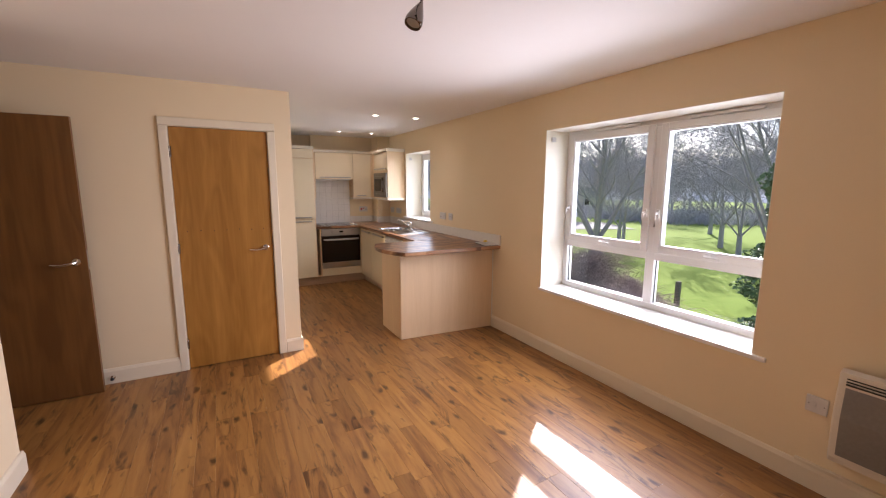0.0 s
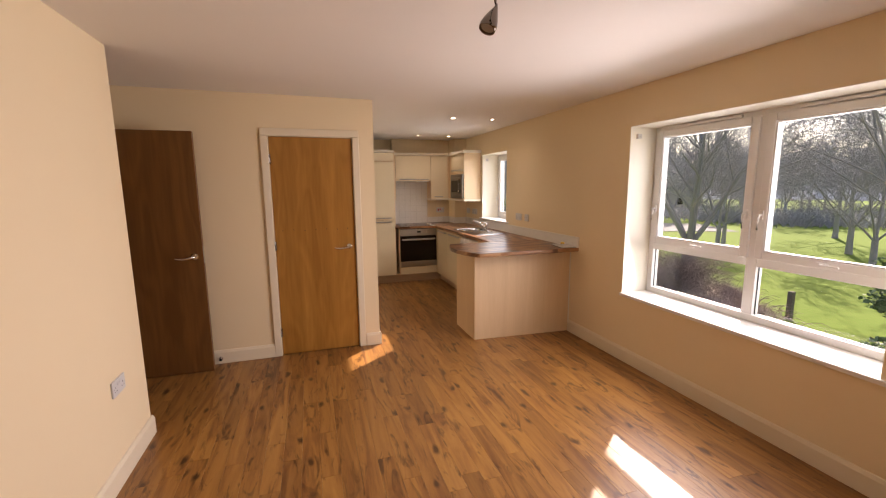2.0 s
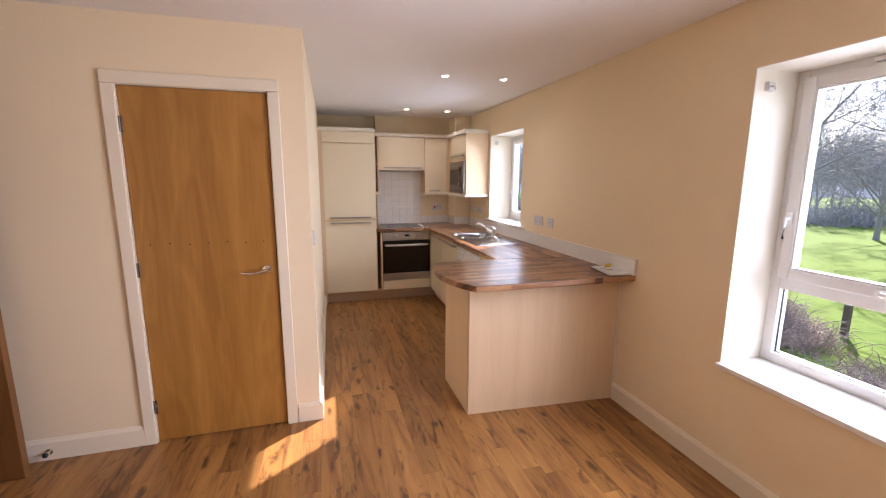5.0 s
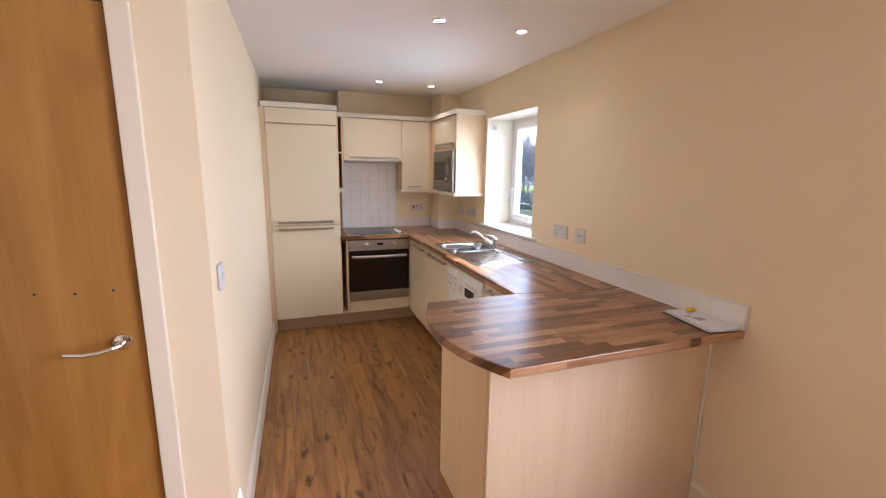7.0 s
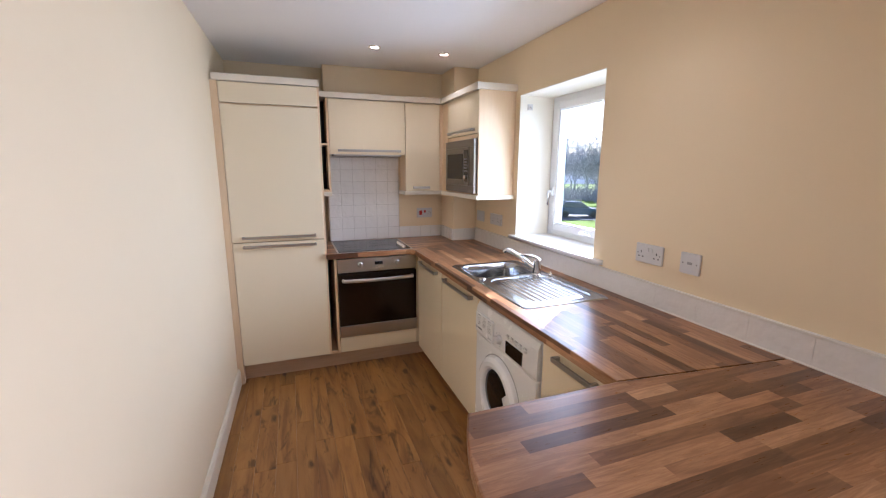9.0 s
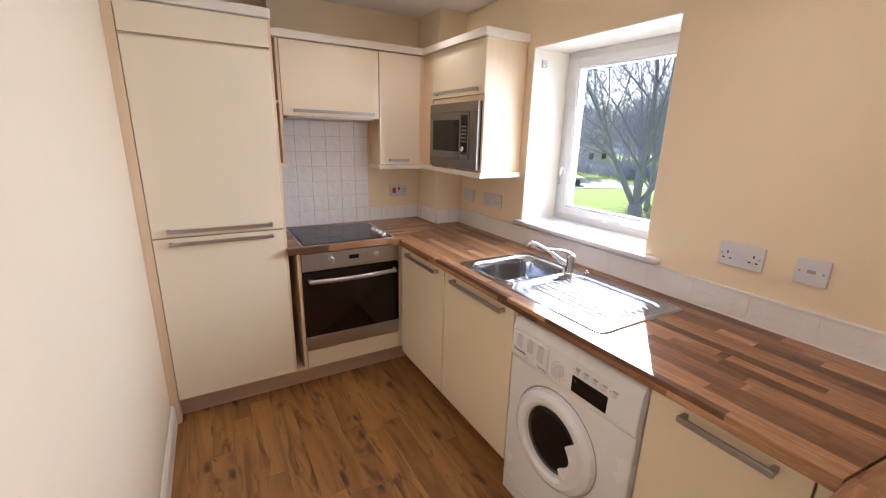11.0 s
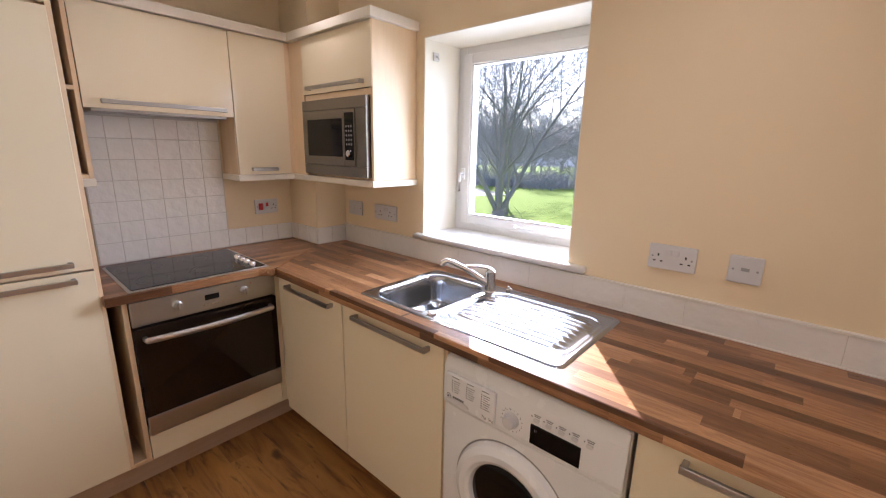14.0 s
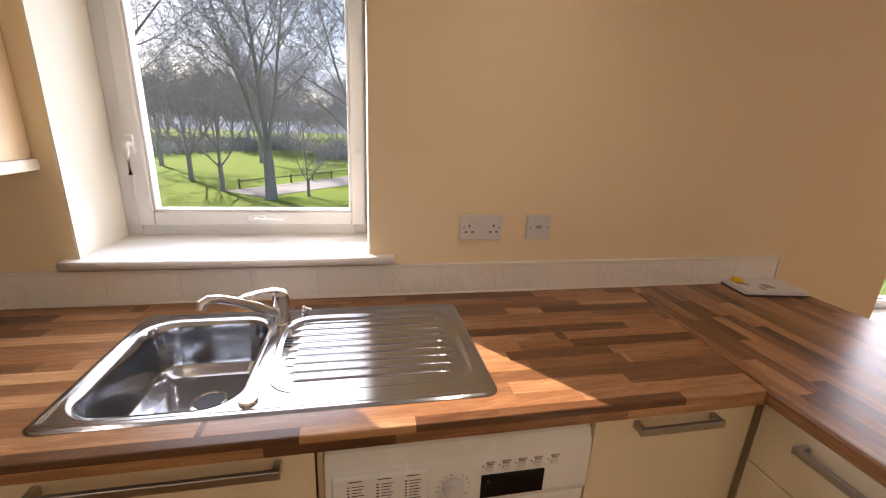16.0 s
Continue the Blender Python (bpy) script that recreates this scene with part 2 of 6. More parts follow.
M_WALL = paint("cream_emulsion", (0.83, 0.68, 0.45), 0.7)
M_CEIL = paint("white_emulsion", (0.84, 0.80, 0.745), 0.8)
M_TRIM = paint("white_gloss_paint", (0.80, 0.70, 0.53), 0.35, grain=60, strength=0.05)
M_UPVC = paint("white_upvc", (0.77, 0.77, 0.765), 0.3, dirt=0.03, grain=40, strength=0.03)
M_SILL = paint("white_sill_board", (0.82, 0.80, 0.76), 0.3, dirt=0.04, grain=40, strength=0.03)
M_REVEAL = paint("pale_cream_reveal", (0.84, 0.80, 0.69), 0.6)
M_FLOOR = floor_wood("oak_laminate")
M_DOOR = wood("oak_veneer", (0.45, 0.216, 0.043), (0.30, 0.128, 0.021), 0.36, "z", 0.42, 0.9, flame=1.5)
# darker copy of the oak veneer: the recess's shade is put into its colour
M_DOOR2 = wood("shaded_oak_veneer", (0.25, 0.110, 0.029), (0.15, 0.061, 0.015), 0.38, "z", 0.42, 1.05, flame=1.4)
M_CREAM = paint("cream_gloss_lacquer", (0.82, 0.705, 0.495), 0.06, dirt=0.02, grain=30, strength=0.02)
M_CARC = wood("pale_beech_board", (0.78, 0.59, 0.37), (0.69, 0.50, 0.30), 0.42, "z", 1.0)
M_PLINTH = wood("beech_plinth_board", (0.60, 0.43, 0.30), (0.48, 0.33, 0.22), 0.45, "x", 1.0)
M_RAIL = paint("cream_rail", (0.77, 0.70, 0.57), 0.35, dirt=0.03, grain=40, strength=0.03)
M_STX = staves("walnut_staves_across", "x")
M_STY = staves("walnut_staves_along", "y")
M_STEEL = brushed("brushed_steel", (0.62, 0.61, 0.59), 0.28, "y", 0.02)
M_STEELD = brushed("dark_brushed_steel", (0.25, 0.235, 0.21), 0.3, "y", 0.02)
M_STEELX = brushed("brushed_steel_front", (0.50, 0.485, 0.46), 0.34, "x")
M_SINK = brushed("sink_steel", (0.43, 0.445, 0.47), 0.15, "y", 0.03)
M_CHROME = material("chrome", (0.78, 0.77, 0.76), 0.08, 1.0)
M_NICKEL = brushed("satin_nickel", (0.46, 0.44, 0.41), 0.3, "y", 0.02)
M_GUN = material("black_chrome", (0.23, 0.20, 0.18), 0.14, 1.0)
M_BLACK = material("black_plastic", (0.012, 0.012, 0.013), 0.35)
M_BGLASS = material("black_ceramic_glass", (0.006, 0.006, 0.0065), 0.05, spec=0.3)
M_OGLASS = material("dark_oven_glass", (0.016, 0.009, 0.005), 0.05, spec=0.35)
M_PLASTIC = material("white_plastic", (0.62, 0.605, 0.59), 0.32)
M_WHITEGOODS = paint("white_enamel", (0.80, 0.79, 0.77), 0.25, dirt=0.02, grain=30, strength=0.02)
M_GREYP = material("grey_plastic", (0.32, 0.31, 0.30), 0.4)
M_RED = material("red_print", (0.72, 0.07, 0.02), 0.4)
M_REDSW = material("red_switch", (0.5, 0.03, 0.03), 0.35)
M_INK = material("dark_print", (0.03, 0.03, 0.035), 0.6)
M_PRINTW = material("white_print", (0.8, 0.78, 0.76), 0.5)
M_TILE = paint("white_glazed_tile", (0.84, 0.81, 0.76), 0.07, dirt=0.03, grain=24, strength=0.9, big=3.0, depth=0.006)
M_GROUT = paint("pale_grout", (0.765, 0.735, 0.685), 0.7)
M_GROUT2 = paint("grey_grout", (0.62, 0.59, 0.54), 0.85)
M_SEAL = material("white_sealant", (0.75, 0.71, 0.64), 0.4)
M_GLASS = glass("window_glass")
M_LAMP = glow("lamp_glow", (1.0, 0.90, 0.76), 12.0)
M_GRILLE = mottled("grey_heater_mesh", (0.16, 0.145, 0.13), (0.24, 0.22, 0.20), 500, 0.6)
M_HEATER = material("heater_casing", (0.72, 0.66, 0.56), 0.4)
M_PAPER = mottled("paper", (0.78, 0.77, 0.75), (0.70, 0.69, 0.68), 30, 0.7)
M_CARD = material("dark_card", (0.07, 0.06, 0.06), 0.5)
M_YELLOW = material("yellow_plastic", (0.85, 0.55, 0.02), 0.35)
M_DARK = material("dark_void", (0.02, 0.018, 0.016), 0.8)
M_RUBBER = material("black_rubber", (0.015, 0.015, 0.015), 0.6)

# ---- mesh helpers ----


def bx(bm, x0, y0, z0, x1, y1, z1, bev=0.0, seg=2):
    """Adds a box, with rounded edges where bev is given."""
    g = bmesh.ops.create_cube(bm, size=1.0)["verts"]
    for v in g:
        v.co = Vector((x0 + (v.co.x + 0.5) * (x1 - x0), y0 + (v.co.y + 0.5) * (y1 - y0), z0 + (v.co.z + 0.5) * (z1 - z0)))
    if bev:
        es = list({e for v in g for e in v.link_edges})
        bmesh.ops.bevel(bm, geom=es, offset=bev, segments=seg, profile=0.5, affect="EDGES")
    return bm


def box(*a, **k):
    return bx(bmesh.new(), *a, **k)


def prism(bm, pts, z0, z1, bev=0.0, seg=2, axis="z"):
    """A polygon in plan, raised from z0 to z1; axis x or y lays it over: pts are then (y, z) or (x, z)."""
    put = {"z": lambda a, b, h: (a, b, h), "x": lambda a, b, h: (h, a, b), "y": lambda a, b, h: (a, h, b)}[axis]
    lo = [bm.verts.new(put(a, b, z0)) for a, b in pts]
    hi = [bm.verts.new(put(a, b, z1)) for a, b in pts]
    n = len(pts)
    fs = [bm.faces.new(lo[::-1]), bm.faces.new(hi)]
    fs += [bm.faces.new((lo[i], lo[(i + 1) % n], hi[(i + 1) % n], hi[i])) for i in range(n)]
    bmesh.ops.recalc_face_normals(bm, faces=fs)
    if bev:
        es = list({e for f in fs[:2] for e in f.edges})
        bmesh.ops.bevel(bm, geom=es, offset=bev, segments=seg, profile=0.5, affect="EDGES")
    return bm


def rounded(x0, y0, x1, y1, r, n=5):
    """Points of a rectangle with rounded corners."""
    out = []
    for cx, cy, a in ((x1 - r, y1 - r, 0), (x0 + r, y1 - r, 90), (x0 + r, y0 + r, 180), (x1 - r, y0 + r, 270)):
        for i in range(n + 1):
            t = radians(a + 90 * i / n)
            out.append((cx + r * math.cos(t), cy + r * math.sin(t)))
    return out


def lathe(bm, prof, m, n=24, caps=True):
    """Turns a profile of (radius, height) round the z axis of m."""
    rings = []
    for r, h in prof:
        rings.append([bm.verts.new(m @ Vector((r * math.cos(2 * math.pi * i / n), r * math.sin(2 * math.pi * i / n), h))) for i in range(n)])
    fs = []
    for a, b in zip(rings, rings[1:]):
        for i in range(n):
            fs.append(bm.faces.new((a[i], a[(i + 1) % n], b[(i + 1) % n], b[i])))
    for ring, r in ((rings[0], prof[0][0]), (rings[-1], prof[-1][0])):
        if caps and r > 1e-5:
            fs.append(bm.faces.new(ring))
    bmesh.ops.recalc_face_normals(bm, faces=fs)
    return bm


def tube(bm, pts, rad, n=10, flat=1.0):
    """A round bar along points; rad a number or one for each point; flat squeezes it upright."""
    pts = [Vector(p) for p in pts]
    rads = rad if isinstance(rad, (list, tuple)) else [rad] * len(pts)
    rings = []
    for i, p in enumerate(pts):
        d = (pts[min(i + 1, len(pts) - 1)] - pts[max(i - 1, 0)]).normalized()
        s = d.cross(Vector((0, 0, 1)))
        s = s.normalized() if s.length > 1e-3 else Vector((1, 0, 0))
        u = s.cross(d).normalized()
        rings.append([bm.verts.new(p + rads[i] * (s * math.cos(2 * math.pi * k / n) + u * flat * math.sin(2 * math.pi * k / n))) for k in range(n)])
    fs = []
    for a, b in zip(rings, rings[1:]):
        for k in range(n):
            fs.append(bm.faces.new((a[k], a[(k + 1) % n], b[(k + 1) % n], b[k])))
    fs += [bm.faces.new(rings[0]), bm.faces.new(rings[-1])]
    bmesh.ops.recalc_face_normals(bm, faces=fs)
    return bm


def mesh_of(name, bm, mat, smooth=True):
    me = bpy.data.meshes.new(name)
    bm.normal_update()
    bm.to_mesh(me)
    bm.free()
    me.materials.append(mat)
    if smooth:
        me.shade_smooth()
        me.set_sharp_from_angle(angle=radians(28))
        areas = np.array([f.area for f in me.polygons])
        broad = areas > 5 * np.median(areas)
        if broad.any():
            me.polygons.foreach_set("use_smooth", ~broad)
    return me


ORIGIN = {}


def thing(name, at, label, category, group="", kind=""):
    """A top-level thing: an Empty at its base, to which its parts belong."""
    ob = new(name)
    ob.location = at
    ORIGIN[ob.name] = Vector(at)
    return tagged(ob, label, category, group, kind)


def part(name, bm, mat, parent, label=""):
    """One mesh, built at its place in the room, as a part of a thing or of a part."""
    o = ORIGIN[parent.name]
    bmesh.ops.translate(bm, verts=bm.verts, vec=-o)
    ob = new(name, mesh_of(name, bm, mat))
    ob.parent = parent
    ORIGIN[ob.name] = o
    return tagged(ob, label)


def solid(name, bm, mat, label="", category="", kind="", smooth=True):
    """A thing or a piece of the setting that is one mesh in place."""
    ob = new(name, mesh_of(name, bm, mat, smooth))
    ORIGIN[ob.name] = Vector((0, 0, 0))
    return tagged(ob, label, category, "", kind)


def words(name, text, size, m, mat, parent, label=""):
    """Letters laid on a surface, as a mesh."""
    cu = bpy.data.curves.new(name, "FONT")
    cu.body, cu.size, cu.align_x, cu.align_y = text, size, "CENTER", "CENTER"
    tmp = bpy.data.objects.new(name, cu)
    me = bpy.data.meshes.new_from_object(tmp)
    bpy.data.objects.remove(tmp)
    me.transform(Matrix.Translation(-ORIGIN[parent.name]) @ m)
    me.materials.append(mat)
    ob = new(name, me)
    ob.parent = parent
    ORIGIN[ob.name] = ORIGIN[parent.name]
    return tagged(ob, label)


# ---- the rooms ----
W = 2.688          # window wall
WO = 3.06          # its outer face
H = 2.315          # ceiling
DOORW = 4.085      # wall with the closed door
BACK = 7.08        # kitchen's far wall
LEFT = -0.89       # living room's left wall
HALL = -1.52       # wall of the way in
SOUTH = -2.3
OUTSIDE = -3.0
WIN1 = (1.31, 3.04, 0.598, 2.008)
WIN2 = (5.282, 6.103, 1.046, 2.005)


def structure(name, bm, mat, label, category="wall"):
    return solid(name, bm, mat, label, category, "structure", smooth=False)


bm = bmesh.new()
ys = [SOUTH - 0.2, WIN1[0], WIN1[1], WIN2[0], WIN2[1], 7.5]
for i in range(5):
    y0, y1 = ys[i], ys[i + 1]
    if i in (1, 3):
        w = WIN1 if i == 1 else WIN2
        bx(bm, W, y0, -0.3, WO, y1, w[2])
        bx(bm, W, y0, w[3], WO, y1, 2.7)
    else:
        bx(bm, W, y0, -0.3, WO, y1, 2.7)
structure("wall_east", bm, M_WALL, "cream painted wall with two deep window reveals")
bm = box(0.70, BACK + 0.14, -0.3, 1.48, 7.4, 2.7)
bx(bm, 1.48, BACK, -0.3, W, 7.4, 2.7)
structure("wall_north", bm, M_WALL, "cream painted kitchen wall, stepped forward beside the fridge")
structure("wall_corner_boxing", box(2.478, 6.785, 0.0, W, BACK, H), M_WALL, "cream painted pipe boxing in the kitchen corner")
bm = prism(bmesh.new(), [(0.724, DOORW), (0.772, 7.4), (0.60, 7.4), (0.60, DOORW)], -0.3, 2.7)
structure("wall_kitchen_west", bm, M_WALL, "cream painted wall along the kitchen")
DX0, DX1, DZ = -0.176, 0.526, 1.972   # closed door's opening
bm = box(HALL - 0.1, DOORW, -0.3, DX0 - 0.028, DOORW + 0.11, 2.7)
bx(bm, DX1 + 0.028, DOORW, -0.3, 0.60, DOORW + 0.11, 2.7)
bx(bm, DX0 - 0.028, DOORW, DZ + 0.028, DX1 + 0.028, DOORW + 0.11, 2.7)
structure("wall_door", bm, M_WALL, "cream painted wall around the closed oak door")
structure("wall_cupboard_back", box(HALL, DOORW + 0.75, -0.3, 0.6, DOORW + 0.85, 2.7), M_WALL, "plain wall behind the closed door")
structure("wall_west", box(LEFT - 0.62, SOUTH - 0.2, -0.3, LEFT, 3.045, 2.7), M_WALL, "cream painted living room wall with an outer corner")
bm = box(HALL - 0.1, 3.045, -0.3, HALL, 3.13, 2.7)
bx(bm, HALL - 0.1, 3.93, -0.3, HALL, DOORW, 2.7)
bx(bm, HALL - 0.1, 3.13, 2.0, HALL, 3.93, 2.7)
structure("wall_entrance", bm, M_WALL, "cream painted wall with the open doorway")
bm = box(HALL - 1.3, 2.6, -0.3, HALL - 1.2, 4.6, 2.7)
bx(bm, HALL - 1.2, 2.6, -0.3, HALL - 0.1, 2.7, 2.7)
bx(bm, HALL - 1.2, 4.5, -0.3, HALL - 0.1, 4.6, 2.7)
structure("wall_hallway", bm, M_WALL, "plain cream hallway walls beyond the doorway")
structure("wall_south", box(LEFT, SOUTH - 0.2, -0.3, W, SOUTH, 2.7), M_WALL, "plain cream wall that closes the living room")
structure("ceiling", box(-2.9, SOUTH - 0.2, H, WO, 7.4, H + 0.25), M_CEIL, "flat white painted ceiling", "ceiling")
structure("floor", box(-2.9, SOUTH - 0.2, -0.3, WO, 7.4, -0.012), M_DARK, "laminate floor of knotty oak strips", "floor")

# plastered reveals of the two windows, paler than the walls
for w in (WIN1, WIN2):
    for y0, y1, z0, z1 in ((w[0], w[0] + 0.004, w[2], w[3]), (w[1] - 0.004, w[1], w[2], w[3]), (w[0] + 0.004, w[1] - 0.004, w[3] - 0.004, w[3])):
        structure("reveal", box(W + 0.0015, y0, z0, 2.954, y1, z1), M_REVEAL, "pale cream plaster reveal of the window", "reveal")

# ---- joinery ----
SK = 0.122


def skirting(name, x0, y0, x1, y1, d=0.016):
    """A length of skirting with a bevelled top, standing off the wall line towards (nx, ny)."""
    a, b = Vector((x0, y0, 0)), Vector((x1, y1, 0))
    t = (b - a).normalized()
    nrm = Vector((-t.y, t.x, 0))
    bm = bmesh.new()
    prof = [(0, 0.001), (d, 0.001), (d, SK - 0.022), (d * 0.7, SK - 0.012), (d * 0.45, SK - 0.003), (0, SK)]
    ends = []
    for p in (a, b):
        ends.append([bm.verts.new(p + nrm * o + Vector((0, 0, z))) for o, z in prof])
    n = len(prof)
    fs = [bm.faces.new(ends[0]), bm.faces.new(ends[1][::-1])]
    fs += [bm.faces.new((ends[0][i], ends[1][i], ends[1][(i + 1) % n], ends[0][(i + 1) % n])) for i in range(n)]
    bmesh.ops.recalc_face_normals(bm, faces=fs)
    return solid(name, bm, M_TRIM, "white painted skirting board along the wall", "skirting", "structure", smooth=False)


skirting("baseboard_east", W, SOUTH, W, 3.785)
skirting("baseboard_door_right", 0.726, DOORW, 0.594, DOORW)
skirting("baseboard_door_left", -0.236, DOORW, HALL, DOORW)
skirting("baseboard_west", LEFT, 3.061, LEFT, SOUTH)
skirting("baseboard_west_end", HALL, 3.045, LEFT, 3.045)
skirting("baseboard_kitchen", 0.7645, 6.64, 0.7245, DOORW - 0.016)
skirting("baseboard_south", LEFT, SOUTH, W, SOUTH)


# ---- doors ----


def lever(parent, x, y, z, side):
    """A lever handle on a round rose; the lever runs to -x, the rose faces -y."""
    m = Matrix.Translation((x, y, z)) @ Matrix.Rotation(radians(90), 4, "X")
    rose = part("rose", lathe(bmesh.new(), [(0.0, 0.012), (0.018, 0.012), (0.0245, 0.009), (0.0265, 0.003), (0.0265, 0.0)], m, 28), M_CHROME, parent, "round chrome rose")
    pts = [(x, y - 0.008, z), (x, y - 0.04, z), (x - 0.012, y - 0.05, z - 0.002), (x - 0.045, y - 0.052, z - 0.010), (x - 0.085, y - 0.052, z - 0.013), (x - 0.118, y - 0.051, z - 0.008), (x - 0.132, y - 0.049, z - 0.006)]
    part("lever", tube(bmesh.new(), pts, [0.010, 0.009, 0.0085, 0.008, 0.0075, 0.007, 0.005], 12), M_CHROME, parent, "curved chrome lever")
    return rose


door = thing("door_1", (0.175, DOORW, 0), "closed oak veneered flush door in a white frame", "door", kind="structure")
leaf = part("leaf", box(DX0 + 0.003, DOORW + 0.002, 0.008, DX1 - 0.003, DOORW + 0.042, DZ - 0.003, 0.0015), M_DOOR, door)
lever(leaf, DX1 - 0.06, DOORW + 0.002, 0.988, 1)
for hz in (0.22, 1.02, 1.78):
    bm = tube(bmesh.new(), [(DX0 + 0.001, DOORW - 0.004, hz - 0.038), (DX0 + 0.001, DOORW - 0.004, hz + 0.038)], 0.0055, 10)
    for k in range(4):
        tube(bm, [(DX0 + 0.001, DOORW - 0.004, hz - 0.019 + 0.0125 * k), (DX0 + 0.001, DOORW - 0.004, hz - 0.0175 + 0.0125 * k)], 0.0062, 10)
    bx(bm, DX0 - 0.012, DOORW - 0.0035, hz - 0.042, DX0 + 0.0005, DOORW - 0.0025, hz + 0.042, 0.0004, 1)
    bx(bm, DX0 + 0.0035, DOORW + 0.0005, hz - 0.042, DX0 + 0.012, DOORW + 0.0019, hz + 0.042, 0.0004, 1)
    part("hinge", bm, M_GUN, door, "dark metal butt hinge")
bm = bmesh.new()
for k in range(7):
    lathe(bm, [(0.0045, -0.0004), (0.0035, 0.0003), (0.0006, 0.0006)], Matrix.Translation((DX0 + 0.07 + 0.094 * k, DOORW + 0.0018, 1.155 + 0.004 * math.sin(k * 2.1))) @ Matrix.Rotation(radians(90), 4, "X"), 8)
part("knot_mark", bm, M_INK, leaf, "row of small dark marks in the veneer")
bm = box(DX0 - 0.028, DOORW - 0.002, 0, DX0, DOORW + 0.11, DZ)
bx(bm, DX1, DOORW - 0.002, 0, DX1 + 0.028, DOORW + 0.11, DZ)
bx(bm, DX0 - 0.028, DOORW - 0.002, DZ, DX1 + 0.028, DOORW + 0.11, DZ + 0.028)
part("door_lining", bm, M_TRIM, door, "white painted door lining")
AW = 0.06
for nm, a in (("architrave_left", (DX0 - AW - 0.002, 0.0, DX0 - 0.003, DZ + 0.003)), ("architrave_right", (DX1 + 0.003, 0.0, DX1 + AW + 0.002, DZ + 0.003)), ("architrave_head", (DX0 - AW - 0.002, DZ + 0.004, DX1 + AW + 0.002, DZ + AW + 0.006))):
    bm = bmesh.new()
    bx(bm, a[0], DOORW - 0.018, a[1], a[2], DOORW - 0.001, a[3], 0.004)
    part("architrave", bm, M_TRIM, door, "white painted architrave")

odoor = thing("door_2", (-1.46, 3.94, 0), "open oak veneered door folded back beside the wall", "door", kind="structure")
ORIGIN[odoor.name] = Vector((0, 0, 0))
bm = box(0, -0.02, 0.008, 0.752, 0.02, 1.975, 0.0015)
turn = Matrix.Translation((-1.462, 3.962, 0)) @ Matrix.Rotation(radians(-1.5), 4, "Z")
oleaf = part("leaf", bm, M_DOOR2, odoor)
lever(oleaf, 0.752 - 0.058, -0.02, 0.99, 1)
part("latch_plate", box(0.7515, -0.011, 0.93, 0.7535, 0.011, 1.07, 0.0005), M_NICKEL, oleaf, "steel latch plate on the edge")
odoor.matrix_world = turn
dl = thing("door_frame", (HALL, 3.53, 0), "white painted frame of the open doorway", "door frame", kind="structure")
for y0, y1 in ((3.09, 3.15), (3.915, 3.975)):
    part("architrave", box(HALL + 0.001, y0, 0, HALL + 0.018, y1, 2.0, 0.004), M_TRIM, dl)
part("architrave", box(HALL + 0.001, 3.09, 2.001, HALL + 0.018, 3.975, 2.06, 0.004), M_TRIM, dl)
part("door_lining", box(HALL - 0.1, 3.13, 0, HALL, 3.15, 2.0), M_TRIM, dl)
part("door_lining", box(HALL - 0.1, 3.915, 0, HALL, 3.93, 2.0), M_TRIM, dl)

ds = thing("door_stop", (-0.68, DOORW - 0.016, 0.05), "small chrome door stop with a black rubber tip", "door stop")
mds = Matrix.Translation((-0.68, DOORW - 0.016, 0.052)) @ Matrix.Rotation(radians(90), 4, "X")
part("stem", lathe(bmesh.new(), [(0.016, 0), (0.016, 0.004), (0.009, 0.007), (0.008, 0.03)], mds, 16), M_CHROME, ds)
part("rubber_tip", lathe(bmesh.new(), [(0.011, 0.03), (0.012, 0.034), (0.012, 0.042), (0.008, 0.046)], mds, 16), M_RUBBER, ds)

# ---- windows ----
FX0, FX1 = 2.955, 3.02   # depth of the window frames


def frame_of(bm, x0, x1, y0, y1, z0, z1, w, bev=0.004):
    """Four mitred bars round an opening."""
    bx(bm, x0, y0, z0, x1, y0 + w, z1, bev)
    bx(bm, x0, y1 - w, z0, x1, y1, z1, bev)
    bx(bm, x0, y0 + w, z0, x1, y1 - w, z0 + w, bev)
    bx(bm, x0, y0 + w, z1 - w, x1, y1 - w, z1, bev)
    return bm


def pane(parent, y0, y1, z0, z1, x=2.985):
    p = part("pane", box(x, y0, z0, x + 0.004, y1, z1), M_GLASS, parent, "clear glass pane")
    p.visible_shadow = False
    g = part("gasket", frame_of(bmesh.new(), x - 0.004, x + 0.006, y0 - 0.004, y1 + 0.004, z0 - 0.004, z1 + 0.004, 0.007, 0), M_RUBBER, p, "black rubber glazing seal")
    return p


def espag(parent, y, z, along):
    """A white casement handle."""
    bm = bx(bmesh.new(), 2.926, y - 0.012, z - 0.03, 2.94, y + 0.012, z + 0.03, 0.004) if along == "z" else bx(bmesh.new(), 2.926, y - 0.03, z - 0.012, 2.94, y + 0.03, z + 0.012, 0.004)
    if along == "z":
        tube(bm, [(2.93, y, z), (2.905, y, z), (2.902, y, z - 0.03), (2.904, y, z - 0.095)], [0.009, 0.009, 0.008, 0.006], 10)
    else:
        tube(bm, [(2.93, y, z), (2.905, y, z), (2.902, y - 0.03, z), (2.904, y - 0.095, z)], [0.009, 0.009, 0.008, 0.006], 10)
    return part("window_handle", bm, M_UPVC, parent, "white casement handle")


